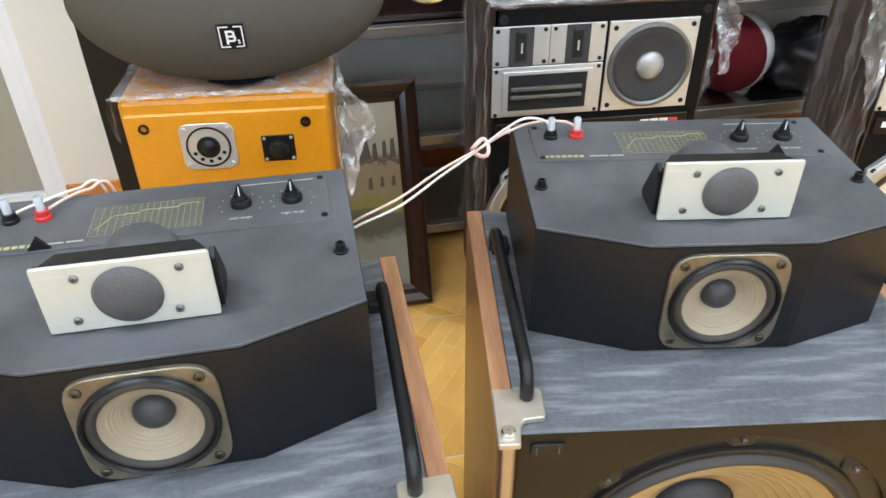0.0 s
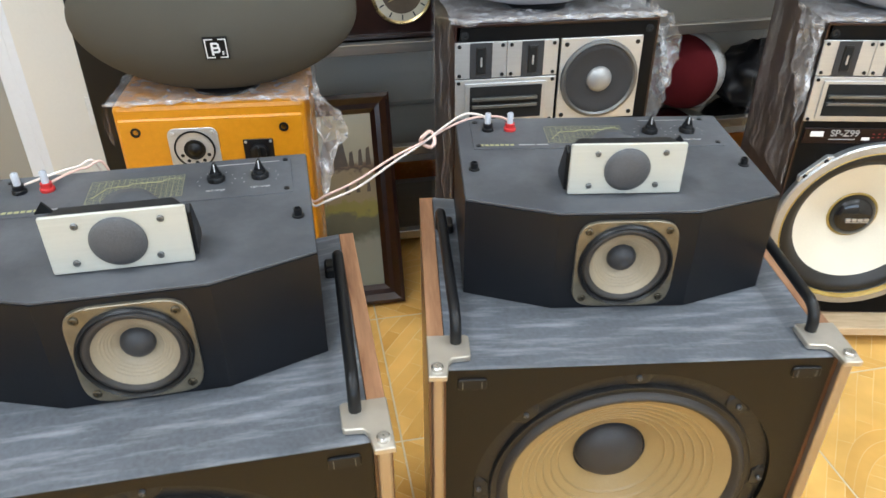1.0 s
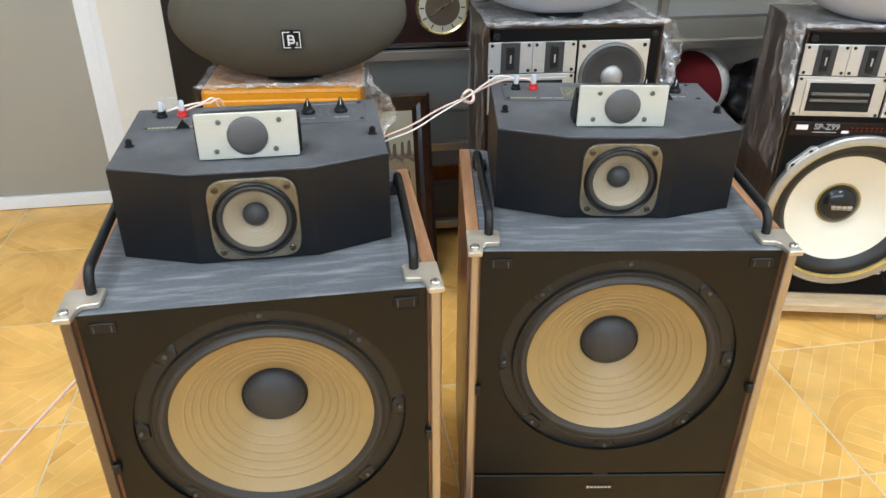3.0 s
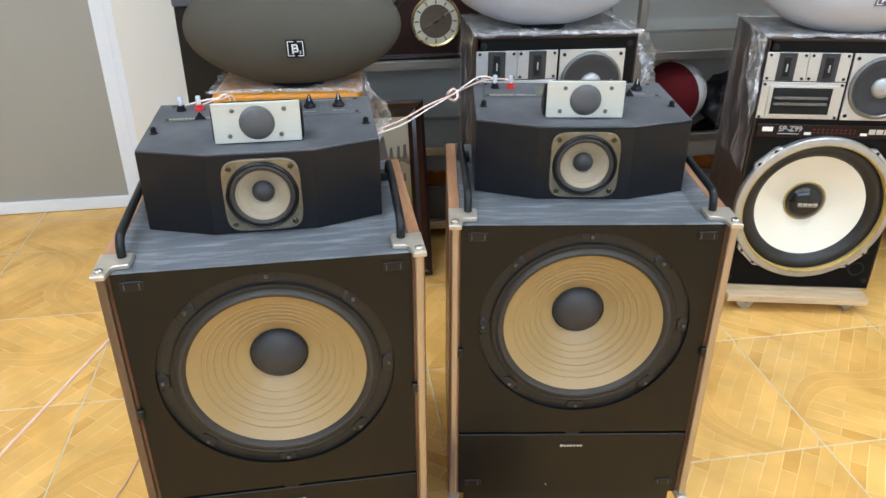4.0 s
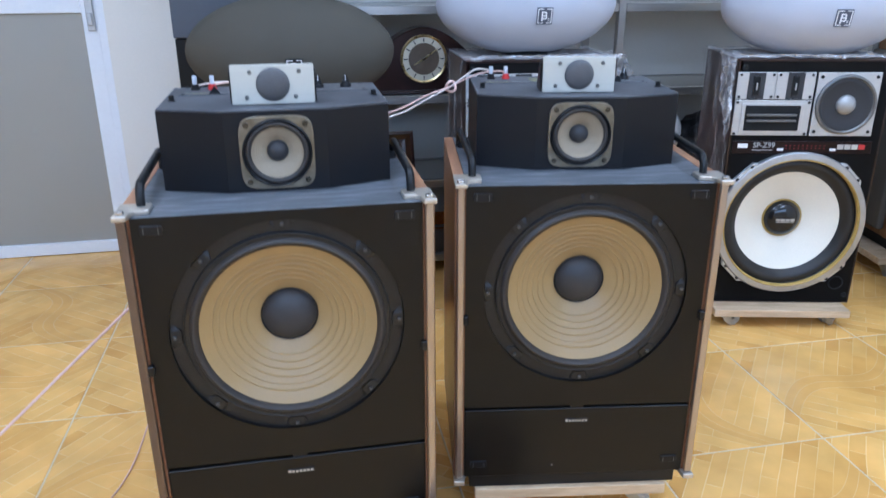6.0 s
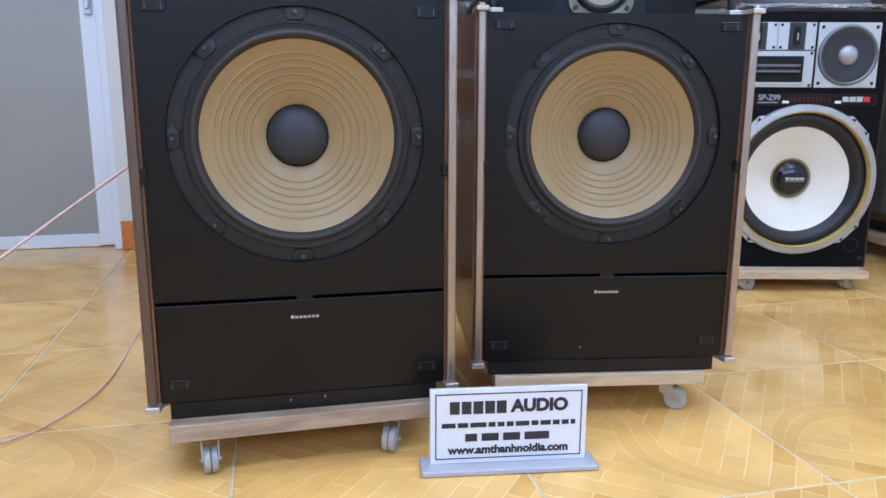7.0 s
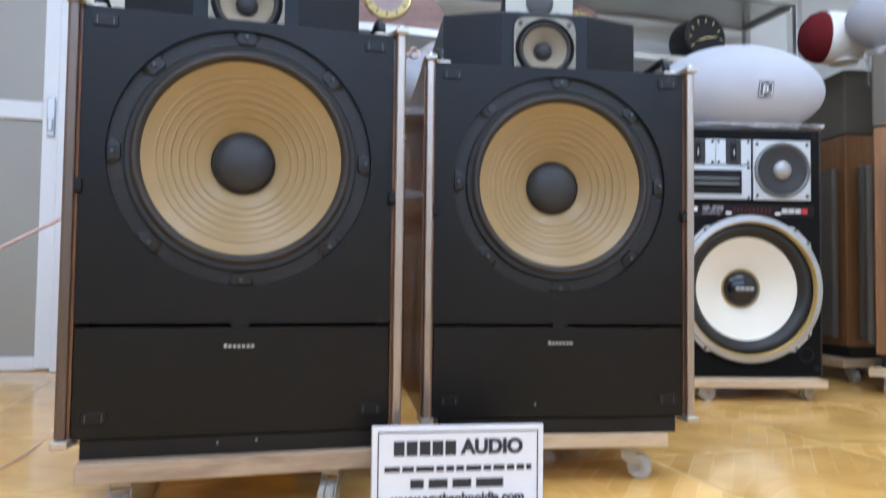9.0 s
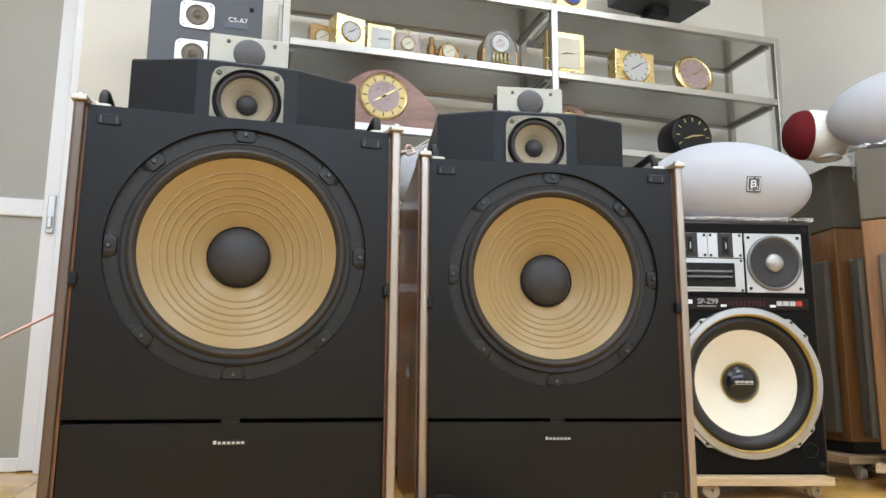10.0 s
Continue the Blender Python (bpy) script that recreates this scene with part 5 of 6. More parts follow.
# ---- picture leaning on the rack ----
def picture(m):
    s = thing("framed_painting", m, "dark mahogany-framed landscape painting leaning on the rack", "painting")
    w, h, f = 0.21, 0.64, 0.058
    prof = [(0.0, 0.0), (0.0, 0.030), (0.012, 0.034), (0.030, 0.022), (0.044, 0.020), (0.058, 0.010), (0.058, 0.0)]
    for name, ax, bx_, az, bz_ in (("frame_rail", -w, w, 0, 0), ("frame_rail", -w, w, h, h), ("frame_stile", -w, -w, 0, h), ("frame_stile", w, w, 0, h)):
        bm = bmesh.new()
        ends = []
        for end in (0, 1):
            ring = []
            for q, d in prof:
                if name == "frame_rail":
                    x = (-w + q) if end == 0 else (w - q)
                    z = q if az == 0 else h - q
                else:
                    x = -w + q if ax < 0 else w - q
                    z = q if end == 0 else h - q
                ring.append(bm.verts.new((x, -d, z)))
            ends.append(ring)
        k = len(prof)
        for i in range(k):
            bm.faces.new((ends[0][i], ends[0][(i + 1) % k], ends[1][(i + 1) % k], ends[1][i]))
        bmesh.ops.recalc_face_normals(bm, faces=bm.faces)
        part(name, bm, M_MAHOG, s)
    cv = bpy.data.materials.new("painted_canvas")
    cv.use_nodes = True
    n, ln = cv.node_tree.nodes, cv.node_tree.links
    tc, sep, nz = n.new("ShaderNodeTexCoord"), n.new("ShaderNodeSeparateXYZ"), n.new("ShaderNodeTexNoise")
    nz.inputs["Scale"].default_value, nz.inputs["Detail"].default_value = 26, 5
    ln.new(tc.outputs["Object"], sep.inputs[0]), ln.new(tc.outputs["Object"], nz.inputs["Vector"])
    ad = n.new("ShaderNodeMath")
    ad.operation = 'MULTIPLY_ADD'
    ad.inputs[1].default_value = 0.09
    ln.new(nz.outputs[0], ad.inputs[0]), ln.new(sep.outputs["Z"], ad.inputs[2])
    rp = n.new("ShaderNodeValToRGB")
    el = rp.color_ramp.elements
    el[0].position, el[0].color = 0.10, (0.22, 0.23, 0.18, 1)
    el[1].position, el[1].color = 0.62, (0.50, 0.47, 0.34, 1)
    for pos, c in ((0.24, (0.238, 0.245, 0.202)), (0.27, (0.094, 0.094, 0.058)), (0.32, (0.122, 0.115, 0.072)), (0.335, (0.245, 0.223, 0.050)), (0.365, (0.259, 0.230, 0.065)), (0.375, (0.302, 0.238, 0.130)), (0.455, (0.317, 0.252, 0.144)), (0.465, (0.094, 0.065, 0.043)), (0.478, (0.216, 0.144, 0.086)), (0.49, (0.432, 0.396, 0.281))):
        e = el.new(pos)
        e.color = (*c, 1)
    ln.new(ad.outputs[0], rp.inputs[0]), ln.new(rp.outputs[0], n["Principled BSDF"].inputs["Base Color"])
    n["Principled BSDF"].inputs["Roughness"].default_value = 0.5
    part("canvas", box(-w + 0.05, w - 0.05, -0.008, -0.002, 0.05, h - 0.05), cv, s, "muted village landscape")
    dark = M_DIALDARK
    for x, z, a, b in ((0.085, 0.43, 0.008, 0.045), (0.112, 0.43, 0.007, 0.05), (0.135, 0.43, 0.008, 0.055), (0.03, 0.43, 0.045, 0.085), (0.065, 0.345, 0.007, 0.035), (0.098, 0.35, 0.006, 0.03), (0.130, 0.35, 0.006, 0.03)):
        part("painted_shape", prism([(x - a, z), (x + a, z), (x + a * 0.7, z + b), (x - a * 0.5, z + b * 0.9)], 0.0083, 0.009, turn=UPRIGHT), dark, s)
    part("backing", box(-w + 0.004, w - 0.004, -0.0018, 0.004, 0.004, h - 0.004), M_BLACK, s)
    return s


picture(pose(-0.112, 1.585, 0.002, -19.5, 0, 0))


# ---- sign on an acrylic stand ----
def sign(m):
    s = thing("table_sign", m, "white printed shop sign in a clear acrylic stand", "sign")
    part("stand_base", box(-0.155, 0.155, -0.028, 0.032, 0.0005, 0.011, 0.002), M_ACRYL, s, "clear acrylic base")
    part("stand_back", box(-0.139, 0.139, 0.004, 0.007, 0.011, 0.150, 0.001), M_ACRYL, s)
    part("sheet", box(-0.1375, 0.1375, 0.0005, 0.0035, 0.0115, 0.149), M_PAPER, s, "white printed sheet")
    bm = bmesh.new()
    for q in ((-0.129, 0.129, 0.0195, 0.0212), (-0.129, 0.129, 0.1388, 0.1405), (-0.129, -0.1273, 0.0212, 0.1388), (0.1273, 0.129, 0.0212, 0.1388)):
        box(q[0], q[1], -0.0004, 0.0005, q[2], q[3], bm=bm)
    part("border", bm, M_PRINT, s, "thin dark border")
    # the personal name, the address and the number stand as bars
    for i in range(5):
        part("name_bar", box(-0.104 + 0.0205 * i, -0.087 + 0.0205 * i, -0.0004, 0.0005, 0.103, 0.126), M_PRINT, s)
    lettering("sign_text", "AUDIO", 0.031, M_PRINT, s, front(0.054, -0.0002, 0.1150), bold=0.0016)
    rnd = random.Random(7)
    x = -0.118
    while x < 0.110:
        wd = min(rnd.choice((0.012, 0.018, 0.024, 0.028)), 0.118 - x)
        part("address_bar", box(x, x + wd, -0.0004, 0.0005, 0.078, 0.0865), M_PRINT, s)
        x += wd + 0.004
    for a, b in ((-0.077, -0.056), (-0.048, -0.018), (-0.010, 0.020), (0.028, 0.072)):
        part("number_bar", box(a, b, -0.0004, 0.0005, 0.052, 0.066), M_PRINT, s)
    lettering("web_text", "www.amthanhnoidia.com", 0.0208, M_PRINT, s, front(0.0, -0.0002, 0.0355), bold=0.0009)
    return s


sign(pose(-0.0275, 0.172, 0, 0, 0, -7.3))


# ---- cables ----
def cable(name, pts, r, material, label):
    return single(name, tube(curve_points(pts, 10), r, 8), material, pose(0, 0, 0), label, "cable", "speaker cables", smooth=60)


cable("speaker_cable", [(0.119, 0.728, 0.957), (0.112, 0.742, 0.962), (0.088, 0.752, 0.962), (0.060, 0.756, 0.945), (0.029, 0.752, 0.925), (-0.03, 0.728, 0.902), (-0.09, 0.703, 0.878), (-0.150, 0.690, 0.862), (-0.165, 0.712, 0.83), (-0.20, 0.74, 0.50), (-0.20, 0.74, 0.004)], 0.0018, M_WIRE2, "clear twin speaker cable strung between the two heads")
cable("speaker_cable", [(0.152, 0.723, 0.957), (0.138, 0.742, 0.958), (0.100, 0.758, 0.952), (0.062, 0.760, 0.938), (0.029, 0.752, 0.925), (-0.03, 0.730, 0.910), (-0.09, 0.706, 0.888), (-0.150, 0.694, 0.868), (-0.167, 0.716, 0.83), (-0.21, 0.745, 0.50), (-0.21, 0.745, 0.004)], 0.0018, M_WIRE, "pink speaker cable strung between the two heads")
kn = [(0.029 + 0.011 * math.cos(a), 0.752 + 0.006 * math.sin(2 * a), 0.925 + 0.012 * math.sin(a)) for a in [2 * math.pi * i / 24 for i in range(25)]]
single("cable_knot", tube(kn, 0.0030, 8), M_WIRE, pose(0, 0, 0), "loose knot in the pink speaker cable", "cable", smooth=60)
cable("speaker_cable", [(-0.5265, 0.642, 0.958), (-0.495, 0.664, 0.960), (-0.465, 0.688, 0.958), (-0.440, 0.702, 0.949), (-0.435, 0.725, 0.80), (-0.435, 0.735, 0.3), (-0.445, 0.75, 0.004)], 0.0018, M_WIRE2, "clear speaker cable at the binding posts")
cable("speaker_cable", [(-0.4925, 0.642, 0.958), (-0.471, 0.668, 0.959), (-0.453, 0.688, 0.956), (-0.430, 0.702, 0.947), (-0.425, 0.725, 0.80), (-0.425, 0.735, 0.3), (-0.435, 0.75, 0.004)], 0.0018, M_WIRE, "pink speaker cable at the binding posts")
cable("floor_cable", [(-0.40, 0.86, 0.70), (-0.5, 0.80, 0.642), (-0.65, 0.683, 0.533), (-0.80, 0.565, 0.424), (-1.00, 0.408, 0.278), (-1.25, 0.21, 0.11), (-1.45, 0.05, 0.008), (-2.0, -0.3, 0.004)], 0.0030, M_WIRE, "pinkish twin cable stretched down to the floor")
cable("floor_cable", [(-0.66, 1.30, 0.30), (-0.74, 1.20, 0.06), (-0.784, 1.09, 0.004), (-0.795, 0.74, 0.004), (-0.845, 0.56, 0.004), (-0.93, 0.46, 0.004), (-1.2, 0.33, 0.004), (-1.7, 0.30, 0.004)], 0.0018, M_WIRE, "thin pink cable lying on the floor tiles")


# ---- towers beside the side wall ----
def tower(m, label, h, d=0.33):
    s = thing("tower_speaker", m, label, "loudspeaker", "tall wooden loudspeakers")
    part("cabinet", box(-0.15, 0.15, 0.0, d, 0.0, h - 0.27, 0.004), M_TEAK, s, "orange-brown teak cabinet")
    part("upper_grille", box(-0.152, 0.152, -0.002, d + 0.002, h - 0.268, h, 0.008, 2), M_GREY_FABRIC, s, "grey-brown fabric top section")
    part("front_grille", box(-0.105, 0.130, -0.030, -0.001, 0.03, h - 0.40, 0.012, 3), M_GREY_FABRIC, s, "grey fabric front grille")
    part("side_grille", box(-0.180, -0.151, 0.04, d - 0.01, 0.03, h - 0.40, 0.012, 3), M_GREY_FABRIC, s, "grey fabric side grille")
    part("plinth", box(-0.135, 0.135, 0.01, d - 0.01, -0.046, 0.0), M_BLACK, s)
    return s


tower(pose(2.168, 1.479, 0.135, 0, 0, -10), "teak tower loudspeaker with grey fabric grilles on a dolly", 1.135)
T2M = pose(1.956, 1.095, 0, 0, 0, -50)
tower(T2M @ pose(0, 0, 0.135), "teak tower loudspeaker with grey fabric grilles beside the wall", 1.095, 0.25)
dolly(pose(2.13, 1.40, 0, 0, 0, -10), 0.20, 0.42, "pale wooden dolly under a tower loudspeaker", z=0.060, th=0.028)
dolly(T2M @ pose(0, -0.05, 0), 0.17, 0.30, "pale wooden dolly under a tower loudspeaker", z=0.060, th=0.028)
wrapped_film(T2M @ pose(0, 0, 0.135), 0.152, 0.25, 1.097, "clear crumpled plastic film over a tower loudspeaker", 15.0, 0.12, 0.0)


def cone_speaker(m, label, k=1.0, kl=1.0):
    """White drop-shaped speaker with a maroon domed grille."""
    r_, l_ = k, kl
    s = thing("drop_speaker", m, label, "loudspeaker", "white drop-shaped loudspeakers")
    part("shell", lathe([(r_ * a, l_ * b) for a, b in ((0.102, 0.0), (0.105, -0.03), (0.098, -0.10), (0.078, -0.18), (0.052, -0.25), (0.030, -0.30), (0, -0.315))], 48), M_WHITE_SHELL, s, "white gloss shell", smooth=60)
    part("grille", lathe([(r_ * a, r_ * b) for a, b in ((0.1025, -0.004), (0.1015, 0.012), (0.091, 0.040), (0.065, 0.064), (0.030, 0.077), (0, 0.080))], 48), M_RED_FABRIC, s, "maroon fabric dome grille", smooth=60)
    part("terminal", lathe([(0.014, -0.006), (0.014, 0.008), (0.010, 0.010), (0, 0.010)], 16, (0, 0.305 * l_, 0)), M_BRONZE, s, smooth=40)
    part("foot_ring", lathe([(0.05, -0.104 * r_), (0.055, -0.104 * r_), (0.05, -0.090 * r_), (0.045, -0.090 * r_)], 24, (0, 0.09, 0), face=False), M_WHITE_SHELL, s)
    return s


cone_speaker(pose(1.875, 1.475, 1.377, 0, 0, -108), "white drop-shaped loudspeaker with maroon grille on a tower loudspeaker")
cone_speaker(pose(1.150, 1.985, 0.527, 0, 0, -58), "white drop-shaped loudspeaker with maroon grille on the rack", 1.25, 0.62)
egg_speaker(pose(2.085, 1.13, 1.398, 4, 0, -50), M_WHITE_FABRIC, "white fabric egg-shaped loudspeaker on a tower loudspeaker")

# bag and film on the low shelf
bm = bmesh.new()
bmesh.ops.create_icosphere(bm, subdivisions=4, radius=1.0)
for v in bm.verts:
    p = v.co.copy()
    k = 1 + 0.28 * noise.noise(p * 2.2) + 0.10 * noise.noise(p * 6)
    v.co = (p.x * 0.17 * k, p.y * 0.13 * k, max(p.z * 0.125 * k, -0.085))
single("plastic_bag", bm, M_BAG, pose(1.47, 2.00, 0.481), "crumpled black plastic bag on a steel shelf", "bag", smooth=50)
bm = bmesh.new()
bmesh.ops.create_icosphere(bm, subdivisions=4, radius=1.0)
for v in bm.verts:
    p = v.co.copy()
    k = 1 + 0.35 * noise.noise(p * 2.6 + Vector((4, 0, 0))) + 0.22 * noise.noise(p * 7)
    v.co = (p.x * 0.05 * k, p.y * 0.05 * k, max(p.z * 0.12 * k, -0.112))
single("crumpled_film", bm, M_FILM_CREASED, pose(1.005, 1.93, 0.510), "bundle of crumpled clear plastic film on a shelf", "plastic film")


# ---- clocks ----
def clock_pointers(parent, c, r, material, angles):
    for a, l in angles:
        t = radians(90 - a)
        d = Vector((math.cos(t), 0, math.sin(t)))
        q = Vector((-d.z, 0, d.x))
        bm = bmesh.new()
        pts = [c - d * r * 0.12 + q * r * 0.035, c + d * r * l * 0.5 + q * r * 0.035, c + d * r * l, c + d * r * l * 0.5 - q * r * 0.035, c - d * r * 0.12 - q * r * 0.035]
        lo = [bm.verts.new(p) for p in pts]
        hi = [bm.verts.new(p + Vector((0, -0.001, 0))) for p in pts]
        bm.faces.new(lo), bm.faces.new(hi[::-1])
        for i in range(5):
            bm.faces.new((lo[i], hi[i], hi[(i + 1) % 5], lo[(i + 1) % 5]))
        bmesh.ops.recalc_face_normals(bm, faces=bm.faces)
        part("pointer", bm, material, parent)


def dial(parent, x, y, z, r, ring_mat, face_mat, mark_mat, centre_mat=None, angles=((240, 0.6), (55, 0.85)), chapter=0.72):
    c = (x, y, z)
    d = part("dial", lathe([(r, -0.004), (r, 0.003), (0, 0.003)], 48, c), face_mat, parent)
    part("bezel", lathe([(r * 1.10, -0.004), (r * 1.10, 0.004), (r * 1.05, 0.008), (r * 0.98, 0.004)], 48, c), ring_mat, d, smooth=40)
    if centre_mat:
        part("dial_centre", lathe([(r * chapter, 0.003), (r * chapter, 0.0036), (0, 0.0036)], 48, c), centre_mat, d)
    for k in range(12):
        a = radians(30 * k)
        bm = box(-r * 0.025, r * 0.025, -0.0012, 0, -r * 0.09, r * 0.09)
        bmesh.ops.transform(bm, matrix=Matrix.Translation((x + r * 0.85 * math.cos(a), y - 0.003, z + r * 0.85 * math.sin(a))) @ Matrix.Rotation(-(a - math.pi / 2), 4, 'Y'), verts=bm.verts)
        part("hour_mark", bm, mark_mat, d)
    clock_pointers(d, Vector((x, y - 0.005, z)), r, mark_mat if centre_mat is None else ring_mat, angles)
    return d


def mantel_clock(m, w, h, r, material, centre, label, face=None):
    s = thing("mantel_clock", m, label, "clock", "clocks on the rack")
    pts = [(-w, 0.0), (-w, h * 0.22)]
    for i in range(1, 24):
        t = i / 24
        x = -w + 2 * w * t
        pts.append((x, h * (0.22 + 0.78 * math.sin(math.pi * t) ** 1.05)))
    pts += [(w, h * 0.22), (w, 0.0)]
    part("case", prism(pts[::-1], 0.0, 0.10, 0.004, turn=Matrix.Translation((0, 0.10, 0)) @ UPRIGHT), material, s, "polished wooden case")
    part("base", box(-w - 0.008, w + 0.008, -0.008, 0.108, 0.0, 0.014, 0.003), material, s)
    dial(s, 0, -0.001, h * 0.53, r, M_GOLD, face or M_GOLDDIAL, M_PRINT, centre)
    return s


Z3, Z5, Z6, Z7 = 0.7315, 1.3765, 1.6995, 2.0115
CY = 1.90
mantel_clock(pose(0.165, CY, Z3), 0.27, 0.245, 0.082, M_MAHOG, M_DIALDARK, "dark mahogany mantel clock with a cream chapter ring", M_DIAL)
mantel_clock(pose(0.186, CY, Z5), 0.275, 0.255, 0.092, M_CLOCKWOOD, M_MAUVE, "reddish wooden mantel clock with a brass dial")
mantel_clock(pose(1.06, 1.98, Z5), 0.20, 0.23, 0.07, M_CLOCKWOOD, M_DIAL, "reddish wooden mantel clock half hidden behind a loudspeaker")


def box_clock(m, w, h, d, case, face, label, r=None, ring=None, round_face=True):
    s = thing("box_clock", m, label, "clock", "clocks on the rack")
    part("case", box(-w, w, 0, d, 0, h, 0.004, 2), case, s, "metal case")
    part("face_recess", box(-w * 0.84, w * 0.84, -0.002, 0.002, h * 0.10, h * 0.92, 0.001), M_GOLD if not round_face else case, s)
    if round_face:
        dial(s, 0, -0.004, h * 0.5, r or min(w, h / 2) * 0.62, ring or M_GOLD, face, M_PRINT)
    else:
        f = part("dial", box(-w * 0.72, w * 0.72, -0.005, -0.002, h * 0.16, h * 0.86), face, s)
        clock_pointers(f, Vector((0, -0.006, h * 0.5)), w * 0.55, M_PRINT, ((250, 0.6), (90, 0.8)))
    for sx_ in (-1, 1):
        part("foot", box(sx_ * w * 0.7 - 0.008, sx_ * w * 0.7 + 0.008, 0.01, d - 0.01, -0.006, 0.001), case, s)
    return s


zz = Z6 + 0.006
box_clock(pose(0.044, CY, zz, 0, 0, 16), 0.066, 0.140, 0.085, M_GOLD, M_DIALWHITE, "square brass carriage clock with a white dial")
box_clock(pose(-0.065, CY + 0.06, zz, 0, 0, 8), 0.050, 0.115, 0.06, M_BRONZE, M_DIAL, "small bronze clock with a scalloped case")
box_clock(pose(0.176, CY + 0.02, zz, 0, 0, 4), 0.060, 0.130, 0.06, M_GOLD, M_DIALWHITE, "pale glass clock with a gilt frame", round_face=False)
hc = box_clock(pose(0.284, CY, zz, 0, 0, 2), 0.052, 0.098, 0.06, M_PINKGLASS, M_DIAL, "pinkish glass clock with a brass carrying ring", r=0.028)
part("carrying_ring", tube([(0.022 * math.cos(math.pi * i / 12), 0.03, 0.098 + 0.030 * math.sin(math.pi * i / 12)) for i in range(13)], 0.0035, 8), M_GOLD, hc, smooth=60)

# bronze figurine clock: figurine stays one plain mesh
bm = bmesh.new()
lathe([(0.024, 0), (0.026, 0.012), (0.018, 0.03), (0.020, 0.055), (0.016, 0.075), (0.009, 0.085), (0.011, 0.095), (0.009, 0.108), (0, 0.112)], 16, (0, 0, 0), bm=bm, face=False)
tube([(0.012, 0, 0.072), (0.022, -0.004, 0.055), (0.026, -0.006, 0.035)], 0.006, 8, bm=bm)
single("bronze_figurine", bm, M_BRONZE, pose(0.392, CY + 0.02, Z6), "small bronze statuette on the shelf", "figurine", smooth=60)
fc = thing("figurine_clock", pose(0.466, CY, Z6), "round bronze clock with a scrolled base", "clock", "clocks on the rack")
part("case", prism([(-0.055, 0), (0.055, 0), (0.048, 0.04), (0.036, 0.075), (0, 0.092), (-0.036, 0.075), (-0.048, 0.04)][::-1], 0, 0.05, 0.006, turn=Matrix.Translation((0, 0.05, 0)) @ UPRIGHT), M_BRONZE, fc, "bronze scrolled case")
dial(fc, 0, -0.001, 0.045, 0.030, M_GOLD, M_DIAL, M_PRINT)
bm = lathe([(0.010, 0), (0.012, 0.012), (0.007, 0.025), (0.009, 0.034), (0, 0.042)], 12, face=False)
single("bronze_figurine", bm, M_BRONZE, pose(0.538, CY, Z6), "tiny bronze statuette beside a clock", "figurine", smooth=60)
dc = thing("dome_clock", pose(0.697, CY, Z6), "arched glass dome clock with a pale dial", "clock", "clocks on the rack")
arch = [(-0.082, 0.0), (0.082, 0.0)] + [(0.082 * math.cos(math.pi * i / 20), 0.080 + 0.096 * math.sin(math.pi * i / 20)) for i in range(21)]
part("case", prism(arch, 0, 0.08, 0.004, turn=Matrix.Translation((0, 0.08, 0)) @ UPRIGHT), M_BRONZE, dc, "dark metal arched case")
part("rim", tube([(x * 0.95, -0.002, 0.006 + z * 0.96) for x, z in arch[2:]], 0.0042, 8), M_VANE, dc, "dull silvery rim", smooth=60)
arch2 = [(x * 0.86, 0.012 + z * 0.90) for x, z in arch]
part("glass_front", prism(arch2, 0, 0.003, turn=UPRIGHT), M_SMOKED, dc, "smoky glass front")
dial(dc, 0, -0.004, 0.112, 0.040, M_ALUM, M_DIALWHITE, M_GREYPRINT, M_PINKGLASS, chapter=0.5)
for q in range(5):
    part("skeleton_post", lathe([(0.006, 0.010), (0.009, 0.016), (0.004, 0.022), (0.003, 0.052), (0.007, 0.058)], 12, (-0.036 + 0.018 * q, -0.010, 0.008), face=False), M_GOLD, dc, "gilt movement pillar", smooth=50)
box_clock(pose(1.010, CY, zz, 0, 0, 0), 0.092, 0.205, 0.05, M_GOLD, M_DIAL, "tall gilt clock with a cream face", round_face=False)
box_clock(pose(1.356, CY, zz, 0, 0, 3), 0.104, 0.160, 0.07, M_GOLD, M_DIALWHITE, "square gilt clock with a floating white dial", r=0.068)
rc = thing("round_clock", pose(1.690, CY + 0.03, Z6 + 0.106, -10, 0, 0) @ Matrix.Scale(0.84, 4), "round brass desk clock with a mauve dial", "clock", "clocks on the rack")
part("case", lathe([(0.0, -0.06), (0.10, -0.06), (0.125, -0.03), (0.122, 0.0), (0.10, 0.006)], 48), M_GOLD, rc, "brass drum case", smooth=45)
dial(rc, 0, -0.002, 0, 0.098, M_GOLD, M_MAUVE, M_GOLD)
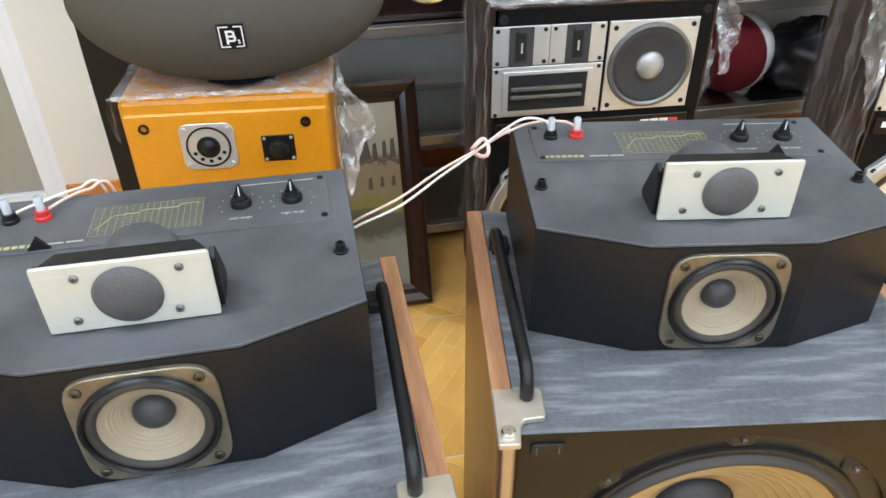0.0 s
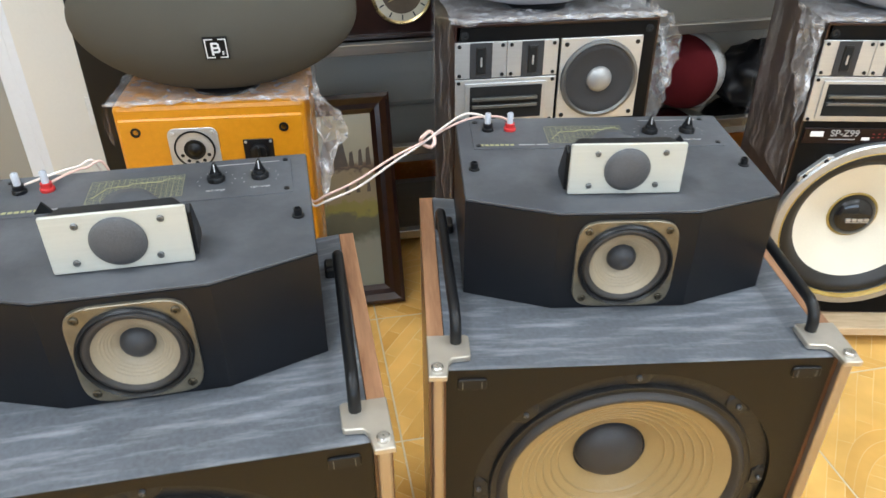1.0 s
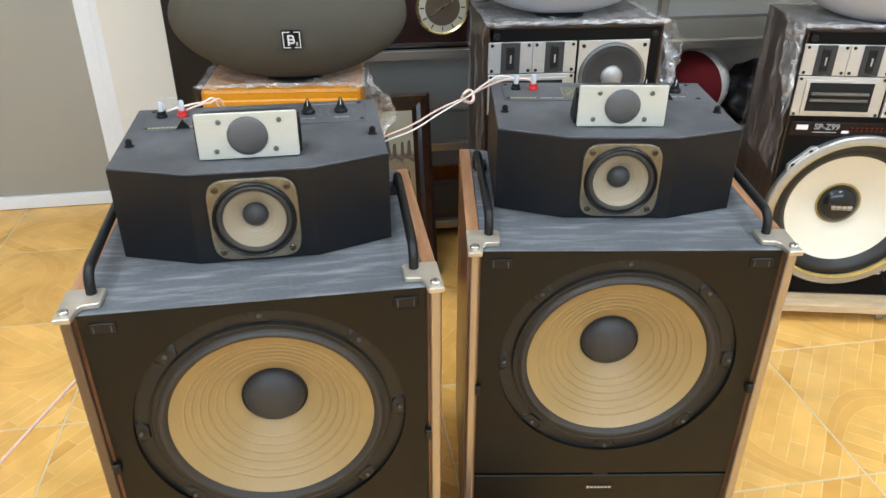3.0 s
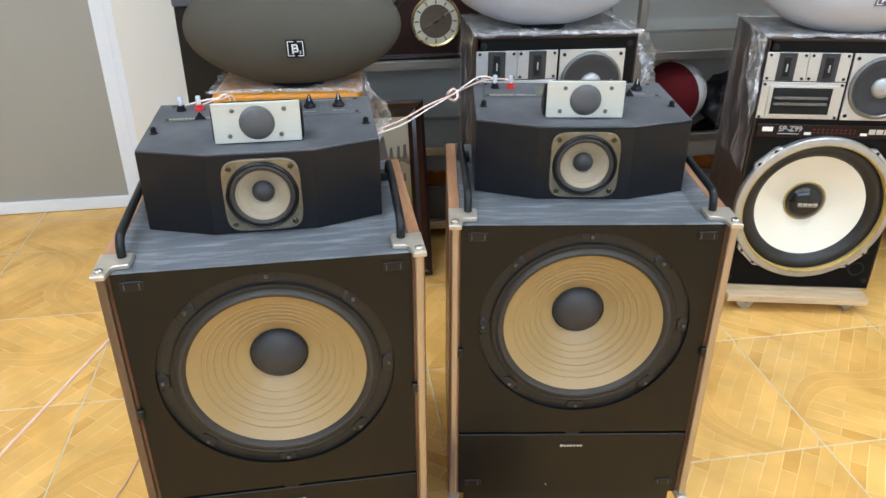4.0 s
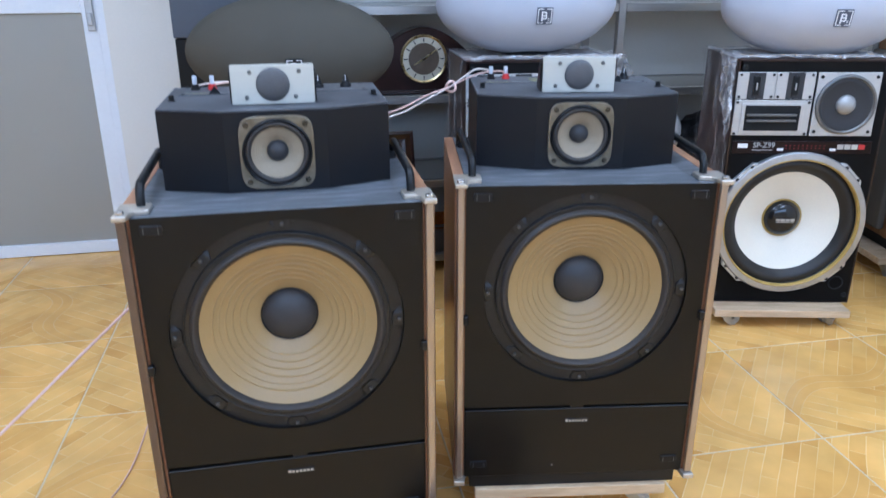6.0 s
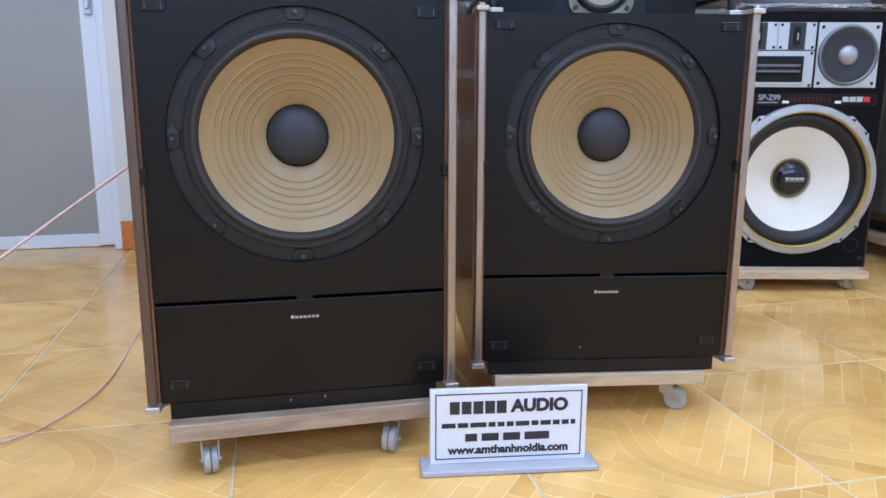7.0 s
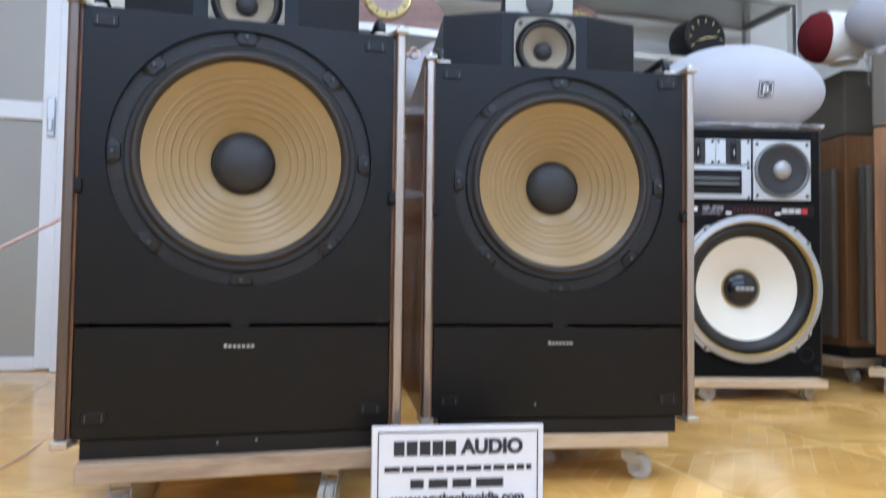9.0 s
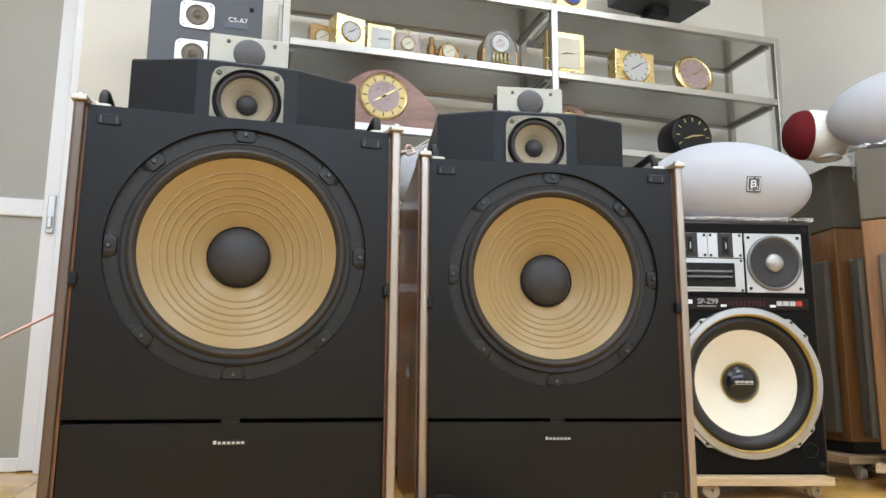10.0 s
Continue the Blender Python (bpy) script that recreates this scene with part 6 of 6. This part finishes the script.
bc = thing("black_drum_clock", pose(1.640, CY, Z5 + 0.108, 0, 0, 2), "black cylindrical clock with gold numerals", "clock", "clocks on the rack")
part("drum", lathe([(0.0, -0.13), (0.101, -0.13), (0.106, -0.115), (0.106, 0.0), (0.097, 0.004)], 48), M_BLACK, bc, "black drum", smooth=40)
dial(bc, 0, -0.002, 0, 0.094, M_BLACK, M_BLACK, M_GOLD, angles=((250, 0.6), (80, 0.7)))
box_clock(pose(0.985 + 0.06, CY, Z7 + 0.006), 0.075, 0.16, 0.05, M_GOLD, M_BLUE, "gilt-framed clock with a blue face on the top shelf", round_face=True)
single("wooden_slat", box(-0.09, 0.09, 0, 0.03, 0, 0.022, 0.003), M_CLOCKWOOD, pose(1.97, 2.0, Z6), "short brown wooden slat on the shelf", "slat")

# wall speaker high up
ws = thing("wall_speaker", pose(1.56, 2.0, 2.17, 0, 0, 8), "dark loudspeaker held high on a wall bracket", "loudspeaker")
part("cabinet", box(-0.22, 0.22, -0.12, 0.12, 0.0, 0.20, 0.006), M_SLATE, ws, "dark cabinet")
part("bracket", box(-0.045, 0.045, -0.02, 0.06, -0.05, 0.0, 0.003), M_BLACK, ws)
part("arm", box(-0.02, 0.02, 0.05, 0.255, -0.035, -0.005, 0.002), M_BLACK, ws)


# ---- floor of printed tiles ----
single("floor_bed", box(ROOM_X0, ROOM_X1, ROOM_Y0, ROOM_Y1 + 0.2, -0.05, -0.0012), M_GROUT, pose(0, 0, 0), "pale grout bed under the floor tiles", "floor", kind="structure")
floor = thing("floor", pose(0, 0, 0), "glossy orange-yellow parquet-print floor tiles with pale joints", "floor", kind="structure")
me = bpy.data.meshes.new("tile")
bm = box(-0.2475, 0.2475, -0.2475, 0.2475, -0.008, 0.0, 0.0012)
bm.to_mesh(me)
bm.free()
me.materials.append(M_TILE)
for i in range(-7, 6):
    for j in range(-8, 5):
        ob = new("tile", me)
        ob.parent = floor
        ob.matrix_local = pose(0.25 + 0.5 * i, 0.25 + 0.5 * j, 0, 0, 0, 90 * ((i * 3 + j * 5) % 4))
